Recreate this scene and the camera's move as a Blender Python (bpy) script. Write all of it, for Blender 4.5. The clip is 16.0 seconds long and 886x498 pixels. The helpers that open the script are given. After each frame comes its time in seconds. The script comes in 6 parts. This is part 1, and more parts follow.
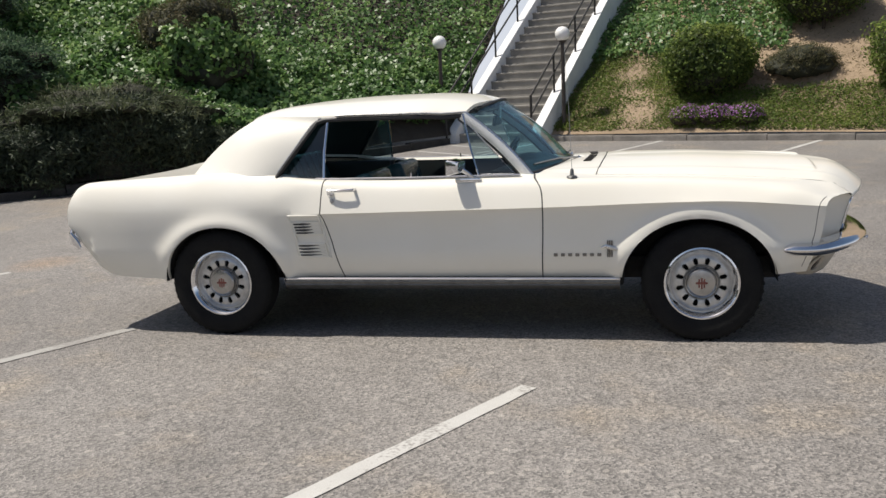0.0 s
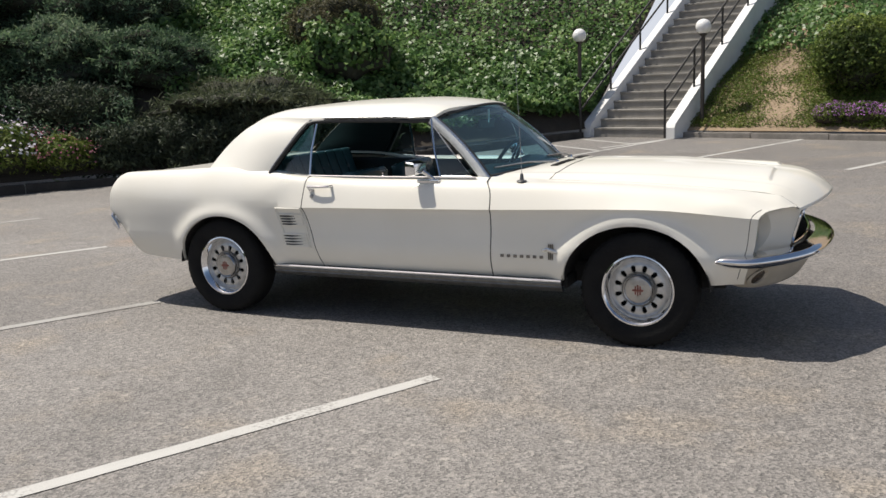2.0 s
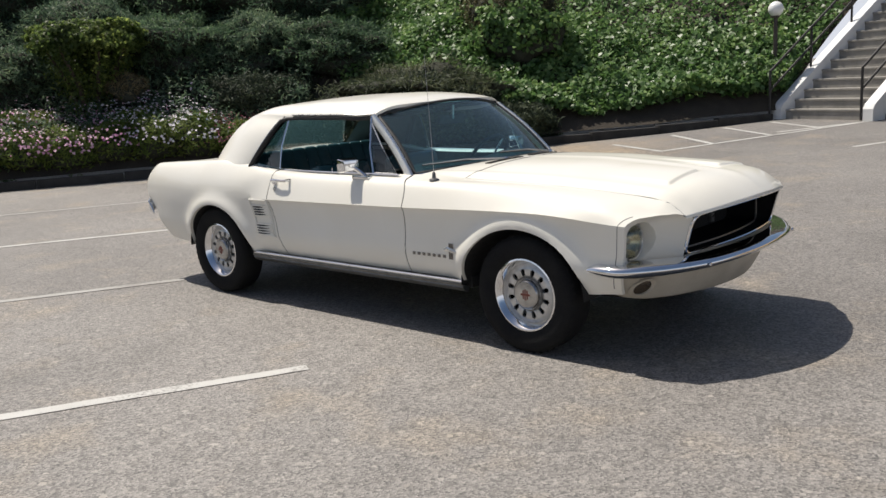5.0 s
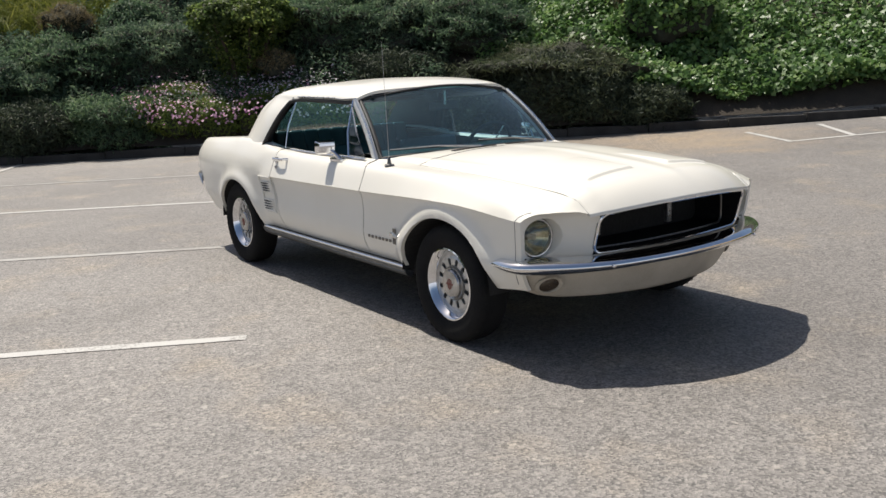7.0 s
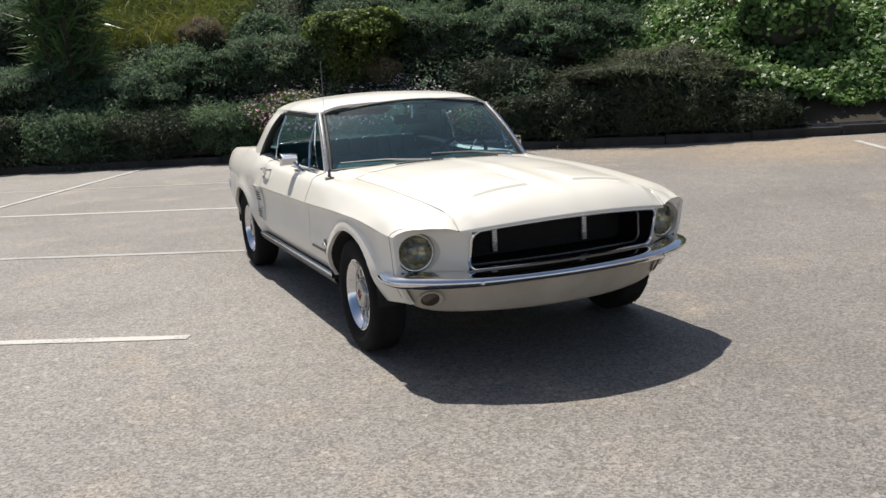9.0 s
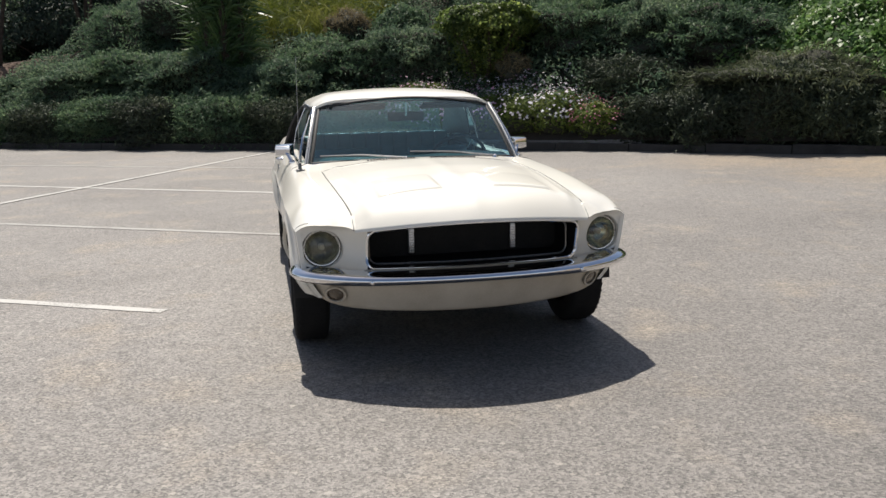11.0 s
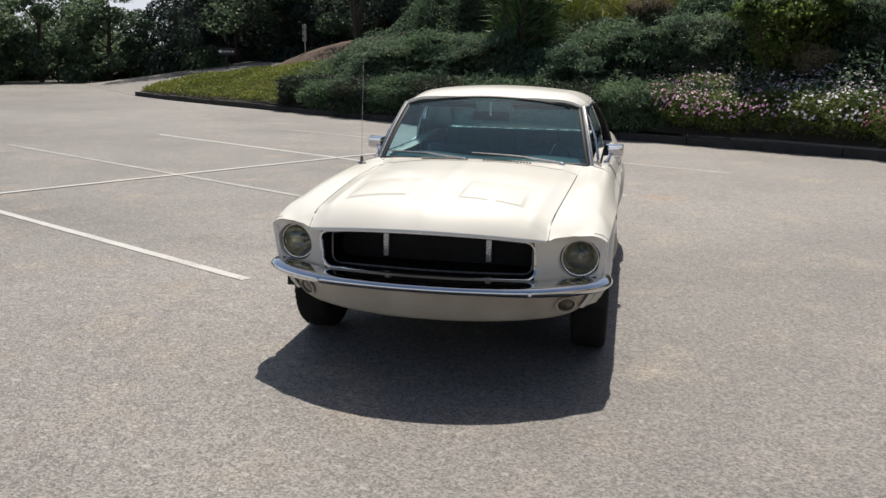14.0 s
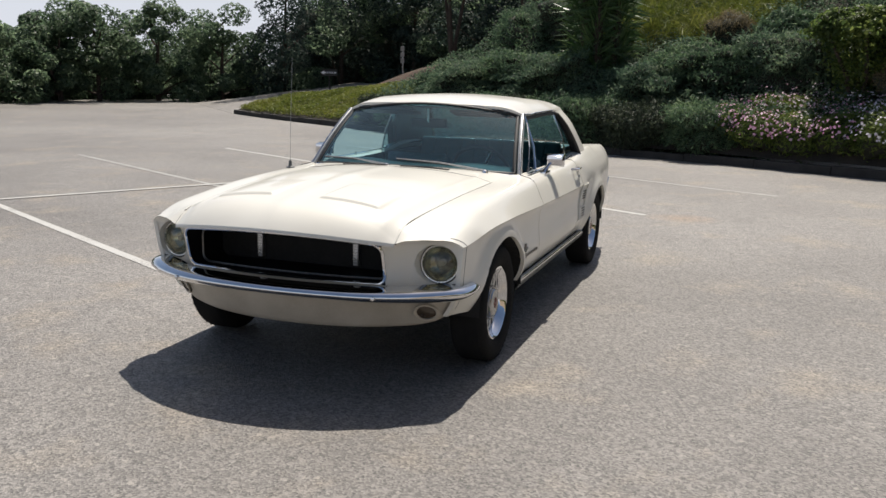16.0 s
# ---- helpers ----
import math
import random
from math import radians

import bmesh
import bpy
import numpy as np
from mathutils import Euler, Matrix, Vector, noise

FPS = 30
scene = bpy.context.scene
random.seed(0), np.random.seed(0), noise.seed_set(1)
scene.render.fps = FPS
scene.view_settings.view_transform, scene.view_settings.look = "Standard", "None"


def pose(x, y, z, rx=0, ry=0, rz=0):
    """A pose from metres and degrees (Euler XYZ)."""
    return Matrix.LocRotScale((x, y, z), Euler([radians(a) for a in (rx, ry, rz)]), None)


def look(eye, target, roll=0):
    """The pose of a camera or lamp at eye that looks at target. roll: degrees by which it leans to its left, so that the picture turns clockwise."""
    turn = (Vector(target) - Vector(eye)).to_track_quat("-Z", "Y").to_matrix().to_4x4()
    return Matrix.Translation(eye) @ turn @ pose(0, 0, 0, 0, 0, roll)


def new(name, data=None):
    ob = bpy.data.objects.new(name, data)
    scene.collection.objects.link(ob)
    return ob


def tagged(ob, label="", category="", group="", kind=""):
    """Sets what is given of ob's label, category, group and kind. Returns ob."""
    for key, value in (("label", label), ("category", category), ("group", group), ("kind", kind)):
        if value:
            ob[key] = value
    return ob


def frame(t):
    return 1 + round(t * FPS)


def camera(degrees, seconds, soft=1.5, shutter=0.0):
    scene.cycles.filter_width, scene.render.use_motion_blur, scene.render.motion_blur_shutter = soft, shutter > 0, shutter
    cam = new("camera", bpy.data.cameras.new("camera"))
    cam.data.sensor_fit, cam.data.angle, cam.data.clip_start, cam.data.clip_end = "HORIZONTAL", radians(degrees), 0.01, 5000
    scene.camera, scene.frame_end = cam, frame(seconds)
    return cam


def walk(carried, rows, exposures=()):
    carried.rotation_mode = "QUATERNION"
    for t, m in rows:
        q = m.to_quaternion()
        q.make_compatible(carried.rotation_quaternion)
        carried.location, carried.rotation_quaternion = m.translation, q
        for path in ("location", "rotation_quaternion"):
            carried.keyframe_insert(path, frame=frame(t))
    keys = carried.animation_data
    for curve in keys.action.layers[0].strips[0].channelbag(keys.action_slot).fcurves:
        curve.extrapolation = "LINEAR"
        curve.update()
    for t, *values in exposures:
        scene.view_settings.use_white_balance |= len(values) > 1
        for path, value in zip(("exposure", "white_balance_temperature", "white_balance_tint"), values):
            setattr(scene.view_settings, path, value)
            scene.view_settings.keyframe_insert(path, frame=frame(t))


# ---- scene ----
cam = camera(53.3, 16.0)
PATH = [
    (0, (1.059, -5.573, 1.364), (0.622, -3.653, 1.015), -2.7),
    (0.5, (1.423, -5.601, 1.393), (0.878, -3.707, 1.057), -2.3),
    (1, (1.738, -5.528, 1.373), (1.106, -3.66, 1.041), -2.2),
    (1.5, (2.05, -5.48, 1.385), (1.318, -3.651, 1.038), -2.5),
    (2, (2.394, -5.449, 1.411), (1.556, -3.668, 1.054), -2.2),
    (2.5, (2.685, -5.32, 1.391), (1.763, -3.581, 1.037), -2.4),
    (3, (2.974, -5.202, 1.407), (1.958, -3.518, 1.044), -2.8),
    (3.5, (3.315, -5.089, 1.426), (2.182, -3.486, 1.043), -3.0),
    (4, (3.541, -4.859, 1.408), (2.355, -3.296, 1.026), -2.7),
    (4.2, (3.639, -4.773, 1.424), (2.429, -3.227, 1.043), -2.6),
    (6.3, (4.751, -3.843, 1.451), (3.235, -2.6, 1.055), -3.2),
    (6.5, (4.834, -3.742, 1.453), (3.292, -2.534, 1.049), -2.6),
    (7, (5.05, -3.43, 1.439), (3.439, -2.316, 1.03), -2.4),
    (7.5, (5.256, -3.149, 1.442), (3.583, -2.134, 1.031), -3.1),
    (8, (5.498, -2.865, 1.47), (3.769, -1.949, 1.056), -3.0),
    (8.2, (5.58, -2.751, 1.456), (3.834, -1.865, 1.049), -3.1),
    (10.3, (6.083, -1.476, 1.446), (4.206, -0.9, 1.064), -1.9),
    (10.5, (6.125, -1.342, 1.44), (4.235, -0.814, 1.056), -1.7),
    (11, (6.26, -1.017, 1.447), (4.338, -0.622, 1.061), -1.1),
    (11.5, (6.307, -0.687, 1.4), (4.366, -0.394, 1.016), -1.7),
    (12, (6.352, -0.376, 1.41), (4.4, -0.191, 1.012), -2.0),
    (12.5, (6.448, -0.059, 1.479), (4.494, -0.014, 1.054), -0.9),
    (13, (6.347, 0.248, 1.539), (4.394, 0.171, 1.114), -0.3),
    (13.5, (6.298, 0.529, 1.585), (4.36, 0.291, 1.154), 0.6),
    (14, (6.191, 0.906, 1.578), (4.278, 0.512, 1.148), 1.0),
    (14.5, (6.056, 1.139, 1.548), (4.147, 0.701, 1.144), 1.0),
    (15, (5.948, 1.447, 1.53), (4.054, 0.952, 1.122), 1.0),
    (15.5, (5.882, 1.8, 1.518), (4.016, 1.209, 1.108), 1.3),
    (16, (5.74, 2.078, 1.479), (3.89, 1.421, 1.096), 1.3),
]
EXPOSURE = [(0, 0.03), (4, 0.04), (6.5, 0.07), (7, 0.13), (11.5, 0.14), (13, 0.07), (14, 0.02), (14.5, -0.10), (15, -0.1), (16, 0.03)]
walk(cam, [(t, look(eye, target, roll)) for t, eye, target, roll in PATH], EXPOSURE)

# ---- light ----
world = bpy.data.worlds.new("sky_world")
scene.world = world
world.use_nodes = True
wn = world.node_tree
sky = wn.nodes.new("ShaderNodeTexSky")
sky.sky_type, sky.sun_disc = "NISHITA", False
sky.sun_elevation, sky.sun_rotation = radians(62.7), radians(266)
sky.air_density, sky.dust_density = 1.0, 2.0
# pale haze low over the horizon, all round
way = wn.nodes.new("ShaderNodeTexCoord")
split = wn.nodes.new("ShaderNodeSeparateXYZ")
wn.links.new(way.outputs["Generated"], split.inputs[0])
low = wn.nodes.new("ShaderNodeMapRange")
low.interpolation_type = "SMOOTHSTEP"
low.inputs["From Min"].default_value, low.inputs["From Max"].default_value = 0.02, 0.34
low.inputs["To Min"].default_value, low.inputs["To Max"].default_value = 0.85, 0.0
wn.links.new(split.outputs["Z"], low.inputs["Value"])
haze = wn.nodes.new("ShaderNodeMix")
haze.data_type = "RGBA"
haze.inputs[7].default_value = (9.6, 10.0, 11.2, 1)
wn.links.new(low.outputs[0], haze.inputs[0])
wn.links.new(sky.outputs[0], haze.inputs[6])
wn.links.new(haze.outputs[2], wn.nodes["Background"].inputs[0])
wn.nodes["Background"].inputs[1].default_value = 0.080
SUN_DIR = Vector((-0.50, -0.045, 1.0))
sun = new("sun", bpy.data.lights.new("sun", "SUN"))
sun.data.energy, sun.data.angle, sun.data.color = 5.0, radians(0.6), (1.0, 0.935, 0.84)
sun.matrix_world = look(SUN_DIR * 20, (0, 0, 0))


# ---- materials ----
def mat(name, a, b, scale=6.0, rough=0.6, metal=0.0, bump=0.0, bump_scale=60.0, fine=0.25, coat=0.0, spec=0.5, rough_var=0.1, coat_rough=0.12):
    """A surface whose colour drifts between a and b over large stains and a fine grain, with a fine relief."""
    m = bpy.data.materials.new(name)
    m.use_nodes = True
    nt = m.node_tree
    p = nt.nodes["Principled BSDF"]
    geo = nt.nodes.new("ShaderNodeNewGeometry")
    n1, n2 = nt.nodes.new("ShaderNodeTexNoise"), nt.nodes.new("ShaderNodeTexNoise")
    n1.inputs["Scale"].default_value, n1.inputs["Detail"].default_value = scale, 5
    n2.inputs["Scale"].default_value, n2.inputs["Detail"].default_value = bump_scale, 3
    for n in (n1, n2):
        nt.links.new(geo.outputs["Position"], n.inputs["Vector"])
    mixf = nt.nodes.new("ShaderNodeMix")
    mixf.data_type = "FLOAT"
    mixf.inputs[0].default_value = fine
    nt.links.new(n1.outputs["Fac"], mixf.inputs[2])
    nt.links.new(n2.outputs["Fac"], mixf.inputs[3])
    ramp = nt.nodes.new("ShaderNodeMapRange")
    ramp.inputs["From Min"].default_value, ramp.inputs["From Max"].default_value = 0.32, 0.68
    nt.links.new(mixf.outputs[0], ramp.inputs["Value"])
    col = nt.nodes.new("ShaderNodeMix")
    col.data_type = "RGBA"
    col.inputs[6].default_value, col.inputs[7].default_value = (*a, 1), (*b, 1)
    nt.links.new(ramp.outputs[0], col.inputs[0])
    nt.links.new(col.outputs[2], p.inputs["Base Color"])
    rr = nt.nodes.new("ShaderNodeMapRange")
    rr.inputs["To Min"].default_value, rr.inputs["To Max"].default_value = max(0.02, rough - rough_var), min(1, rough + rough_var)
    nt.links.new(n1.outputs["Fac"], rr.inputs["Value"])
    nt.links.new(rr.outputs[0], p.inputs["Roughness"])
    p.inputs["Metallic"].default_value = metal
    p.inputs["Coat Weight"].default_value = coat
    p.inputs["Coat Roughness"].default_value = coat_rough
    p.inputs["Specular IOR Level"].default_value = spec
    if bump:
        bn = nt.nodes.new("ShaderNodeBump")
        bn.inputs["Strength"].default_value, bn.inputs["Distance"].default_value = bump, 0.02
        nt.links.new(n2.outputs["Fac"], bn.inputs["Height"])
        nt.links.new(bn.outputs[0], p.inputs["Normal"])
    return m


def linemat(name, paint, worn):
    """Road paint rubbed through to the asphalt in flecks and longer bare patches."""
    m = mat(name, paint, tuple(c * 0.82 for c in paint), 5, 0.62, bump=0.15, bump_scale=170, fine=0.5, spec=0.6)
    nt = m.node_tree
    p = nt.nodes["Principled BSDF"]
    geo = nt.nodes.new("ShaderNodeNewGeometry")
    noises = []
    for scale, detail in ((55, 3), (2.2, 4)):
        n = nt.nodes.new("ShaderNodeTexNoise")
        n.inputs["Scale"].default_value, n.inputs["Detail"].default_value = scale, detail
        nt.links.new(geo.outputs["Position"], n.inputs["Vector"])
        noises.append(n)
    mean = nt.nodes.new("ShaderNodeMath")
    mean.operation = "MULTIPLY_ADD"
    mean.inputs[1].default_value = 0.45
    half = nt.nodes.new("ShaderNodeMath")
    half.operation = "MULTIPLY"
    half.inputs[1].default_value = 0.55
    nt.links.new(noises[1].outputs["Fac"], half.inputs[0])
    nt.links.new(noises[0].outputs["Fac"], mean.inputs[0])
    nt.links.new(half.outputs[0], mean.inputs[2])
    r = nt.nodes.new("ShaderNodeMapRange")
    r.inputs["From Min"].default_value, r.inputs["From Max"].default_value = worn - 0.035, worn + 0.055
    nt.links.new(mean.outputs[0], r.inputs["Value"])
    c = nt.nodes.new("ShaderNodeMix")
    c.data_type = "RGBA"
    nt.links.new(r.outputs[0], c.inputs[0])
    c.inputs[6].default_value = (0.265, 0.250, 0.232, 1)
    nt.links.new(p.inputs["Base Color"].links[0].from_socket, c.inputs[7])
    nt.links.new(c.outputs[2], p.inputs["Base Color"])
    return m


def leafmat(name, dark, mid, light, rough=0.45, thin=0.35, spec=0.4):
    """Leaves: each blade takes a shade of its own; light passes through in part."""
    m = bpy.data.materials.new(name)
    m.use_nodes = True
    nt = m.node_tree
    p, out = nt.nodes["Principled BSDF"], nt.nodes["Material Output"]
    geo = nt.nodes.new("ShaderNodeNewGeometry")
    ramp = nt.nodes.new("ShaderNodeValToRGB")
    e = ramp.color_ramp.elements
    e[0].color, e[1].color = (*dark, 1), (*light, 1)
    k = ramp.color_ramp.elements.new(0.55)
    k.color = (*mid, 1)
    patch = nt.nodes.new("ShaderNodeTexNoise")
    patch.inputs["Scale"].default_value = 0.9
    nt.links.new(geo.outputs["Position"], patch.inputs["Vector"])
    add = nt.nodes.new("ShaderNodeMath")
    add.operation = "MULTIPLY_ADD"
    add.inputs[1].default_value = 0.75
    sub = nt.nodes.new("ShaderNodeMath")
    sub.operation = "MULTIPLY_ADD"
    sub.inputs[1].default_value, sub.inputs[2].default_value = 1.3, -0.52
    nt.links.new(patch.outputs["Fac"], sub.inputs[0])
    nt.links.new(geo.outputs["Random Per Island"], add.inputs[0])
    nt.links.new(sub.outputs[0], add.inputs[2])
    nt.links.new(add.outputs[0], ramp.inputs[0])
    nt.links.new(ramp.outputs[0], p.inputs["Base Color"])
    p.inputs["Roughness"].default_value = rough
    p.inputs["Specular IOR Level"].default_value = spec
    tr = nt.nodes.new("ShaderNodeBsdfTranslucent")
    nt.links.new(ramp.outputs[0], tr.inputs["Color"])
    ms = nt.nodes.new("ShaderNodeMixShader")
    ms.inputs[0].default_value = thin
    nt.links.new(p.outputs[0], ms.inputs[1])
    nt.links.new(tr.outputs[0], ms.inputs[2])
    nt.links.new(ms.outputs[0], out.inputs["Surface"])
    return m


def glassmat(name, tint, ior=1.5, dust_sheen=0.0):
    """A thin pane: tinted where it lets light through, mirror-like by Fresnel."""
    m = bpy.data.materials.new(name)
    m.use_nodes = True
    nt = m.node_tree
    nt.nodes.remove(nt.nodes["Principled BSDF"])
    tr, gl = nt.nodes.new("ShaderNodeBsdfTransparent"), nt.nodes.new("ShaderNodeBsdfGlossy")
    tr.inputs[0].default_value = (*tint, 1)
    gl.inputs["Roughness"].default_value = 0.015
    lw, ms = nt.nodes.new("ShaderNodeLayerWeight"), nt.nodes.new("ShaderNodeMixShader")
    lw.inputs["Blend"].default_value = 0.5
    pw, ma = nt.nodes.new("ShaderNodeMath"), nt.nodes.new("ShaderNodeMath")
    pw.operation, ma.operation = "POWER", "MULTIPLY_ADD"
    f0 = 2 * ((ior - 1) / (ior + 1)) ** 2
    pw.inputs[1].default_value, ma.inputs[1].default_value, ma.inputs[2].default_value = 5.0, 1 - f0, f0
    nt.links.new(lw.outputs["Facing"], pw.inputs[0])
    nt.links.new(pw.outputs[0], ma.inputs[0])
    nt.links.new(ma.outputs[0], ms.inputs[0])
    nt.links.new(tr.outputs[0], ms.inputs[1])
    nt.links.new(gl.outputs[0], ms.inputs[2])
    last = ms
    # Teal film: dust plus the sky's sheen on the pane, painted as diffuse colour
    if dust_sheen:
        df, last = nt.nodes.new("ShaderNodeBsdfDiffuse"), nt.nodes.new("ShaderNodeMixShader")
        df.inputs[0].default_value = (0.17, 0.29, 0.34, 1)
        last.inputs[0].default_value = dust_sheen
        nt.links.new(ms.outputs[0], last.inputs[1])
        nt.links.new(df.outputs[0], last.inputs[2])
    nt.links.new(last.outputs[0], nt.nodes["Material Output"].inputs["Surface"])
    return m


M_PAINT = mat("cream_paint", (0.80, 0.775, 0.70), (0.765, 0.735, 0.65), 2.2, 0.52, coat=0.65, fine=0.12, bump_scale=220, rough_var=0.08, coat_rough=0.05, spec=0.35)
# Dust on the low front panels, deepened to hold the shade they lie in
M_PAINT_LOW = mat("cream_paint_dusty_shaded", (0.50, 0.46, 0.385), (0.37, 0.33, 0.265), 5.0, 0.55, coat=0.12, fine=0.3, bump_scale=140)
M_CHROME = mat("chrome", (0.80, 0.81, 0.83), (0.70, 0.71, 0.73), 14, 0.065, metal=1.0, rough_var=0.035)
M_STEEL = mat("satin_steel", (0.50, 0.50, 0.50), (0.34, 0.34, 0.34), 30, 0.36, metal=0.85)
M_WHEEL = mat("wheel_silver", (0.62, 0.62, 0.61), (0.44, 0.44, 0.43), 24, 0.38, metal=0.75)
M_CAP = mat("dulled_chrome_cap", (0.46, 0.46, 0.46), (0.30, 0.30, 0.30), 22, 0.22, metal=1.0)
M_PILLAR = mat("brushed_pillar_metal", (0.74, 0.74, 0.72), (0.60, 0.60, 0.59), 18, 0.45, metal=0.35)
M_BRIGHT = mat("anodised_trim", (0.70, 0.70, 0.69), (0.52, 0.52, 0.52), 18, 0.28, metal=1.0)
M_RUBBER = mat("tyre_rubber", (0.012, 0.012, 0.013), (0.020, 0.020, 0.019), 9, 0.85, bump=0.2, bump_scale=90, spec=0.1)
M_ROCKER = mat("dull_ribbed_aluminium", (0.22, 0.22, 0.215), (0.13, 0.13, 0.125), 16, 0.42, metal=0.8)
M_GASKET = mat("black_gasket", (0.012, 0.012, 0.013), (0.024, 0.024, 0.025), 30, 0.6)
M_DARK = mat("underbody_black", (0.010, 0.010, 0.010), (0.022, 0.021, 0.020), 8, 0.9, bump=0.3)
M_GRILLE = mat("grille_black", (0.007, 0.007, 0.008), (0.012, 0.012, 0.013), 30, 0.6, spec=0.12)
# Cabin vinyls and headliner carry the cabin's shade in their base colour
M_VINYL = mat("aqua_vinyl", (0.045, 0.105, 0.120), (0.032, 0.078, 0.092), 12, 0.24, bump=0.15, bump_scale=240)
# Parcel shelf far paler than the vinyl: its sunlit band is painted in
M_SHELF = mat("sunlit_aqua_shelf", (0.30, 0.50, 0.53), (0.24, 0.42, 0.45), 12, 0.5, bump=0.15, bump_scale=200)
M_VINYL_D = mat("shaded_dark_aqua_vinyl", (0.007, 0.014, 0.016), (0.004, 0.009, 0.010), 10, 0.5, bump=0.15, bump_scale=240)
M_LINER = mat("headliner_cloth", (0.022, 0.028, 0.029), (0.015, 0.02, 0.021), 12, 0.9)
M_RED = mat("red_enamel", (0.22, 0.05, 0.035), (0.16, 0.04, 0.03), 30, 0.35)
M_EMBLEM = mat("grey_emblem_metal", (0.26, 0.24, 0.21), (0.16, 0.15, 0.14), 60, 0.35, metal=0.7)
M_AMBER = mat("amber_lens", (0.075, 0.055, 0.035), (0.040, 0.030, 0.022), 40, 0.25, coat=0.4)
M_REFL = mat("lamp_reflector", (0.62, 0.60, 0.52), (0.38, 0.37, 0.32), 60, 0.16, metal=0.95)
M_WS = glassmat("tinted_windscreen", (0.54, 0.86, 0.95), 1.55, 0.10)
M_GLASS = glassmat("tinted_side_glass", (0.46, 0.60, 0.62), 1.52)
M_LENS = glassmat("clear_lamp_lens", (0.82, 0.82, 0.71), 1.5)

M_ASPHALT_LINE = linemat("worn_white_line_paint", (0.54, 0.53, 0.50), 0.39)
M_FAINT_LINE = linemat("faded_line_paint", (0.40, 0.39, 0.365), 0.45)
# Darker copy of M_KERB: stains plus the hedge's shade, both in the colour
M_KERB_DARK = mat("stained_shaded_kerb_concrete", (0.050, 0.046, 0.042), (0.022, 0.021, 0.019), 4.0, 0.92, bump=0.35, bump_scale=40, fine=0.35)
M_CONCRETE = mat("weathered_concrete", (0.33, 0.31, 0.28), (0.21, 0.20, 0.18), 3.5, 0.9, bump=0.25, bump_scale=45, fine=0.3)
M_KERB = mat("stained_kerb_concrete", (0.30, 0.275, 0.245), (0.16, 0.148, 0.13), 4.0, 0.92, bump=0.35, bump_scale=40, fine=0.35)
M_WHITE = mat("white_masonry_paint", (0.80, 0.80, 0.79), (0.68, 0.68, 0.67), 3.0, 0.7, bump=0.1, bump_scale=60)
M_IRON = mat("dark_painted_iron", (0.020, 0.019, 0.018), (0.04, 0.036, 0.033), 20, 0.5, metal=0.2)
M_POST = mat("brown_painted_steel", (0.055, 0.043, 0.036), (0.035, 0.028, 0.024), 20, 0.5)
M_GLOBE = mat("opal_globe", (0.86, 0.85, 0.83), (0.80, 0.79, 0.77), 6, 0.3)
M_SOIL = mat("dry_brown_soil", (0.36, 0.27, 0.18), (0.19, 0.14, 0.09), 1.6, 0.95, bump=0.8, bump_scale=22, fine=0.4)
M_DRY = mat("dull_red_soil", (0.115, 0.070, 0.046), (0.05, 0.034, 0.024), 1.2, 0.95, bump=0.9, bump_scale=18, fine=0.4)
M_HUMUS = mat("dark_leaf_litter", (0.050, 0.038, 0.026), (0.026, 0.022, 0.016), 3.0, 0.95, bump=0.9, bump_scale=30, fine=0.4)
M_BARK = mat("rough_bark", (0.085, 0.062, 0.045), (0.038, 0.028, 0.021), 12, 0.95, bump=0.9, bump_scale=40)
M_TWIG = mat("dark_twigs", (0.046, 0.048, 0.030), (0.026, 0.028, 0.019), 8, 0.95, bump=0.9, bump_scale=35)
L_IVY = leafmat("ivy_leaf", (0.057, 0.112, 0.033), (0.123, 0.234, 0.066), (0.265, 0.373, 0.125), 0.42, 0.4, 0.45)
L_JUNIPER = leafmat("juniper_spray", (0.050, 0.088, 0.056), (0.100, 0.168, 0.091), (0.200, 0.280, 0.142), 0.6, 0.5, 0.3)
# Juniper copy, browner and darker: shade of the lot-facing sides is in its colour
L_JUNIPER_D = leafmat("shaded_juniper_spray", (0.026, 0.036, 0.025), (0.048, 0.066, 0.040), (0.100, 0.122, 0.065), 0.65, 0.2, 0.25)
L_JUNIPER_B = leafmat("bluish_juniper_spray", (0.056, 0.095, 0.067), (0.105, 0.170, 0.101), (0.220, 0.285, 0.166), 0.6, 0.5, 0.3)
L_ROSEMARY = leafmat("brownish_shrub_leaf", (0.050, 0.058, 0.026), (0.097, 0.097, 0.047), (0.168, 0.143, 0.076), 0.6, 0.4, 0.3)
L_WIRY = leafmat("wiry_shrub_leaf", (0.045, 0.058, 0.031), (0.085, 0.105, 0.053), (0.150, 0.165, 0.090), 0.6, 0.4, 0.3)
L_HEDGE = leafmat("clipped_bush_leaf", (0.060, 0.100, 0.031), (0.140, 0.200, 0.055), (0.320, 0.380, 0.102), 0.45, 0.70, 0.4)
L_GRASS = leafmat("bank_grass", (0.092, 0.125, 0.020), (0.172, 0.205, 0.037), (0.277, 0.277, 0.066), 0.6, 0.4, 0.3)
L_COVER = leafmat("green_ground_cover", (0.066, 0.108, 0.022), (0.125, 0.178, 0.036), (0.215, 0.250, 0.062), 0.6, 0.35, 0.25)
L_DRY = leafmat("dry_weeds", (0.13, 0.10, 0.05), (0.2, 0.16, 0.085), (0.28, 0.23, 0.13), 0.7, 0.35, 0.2)
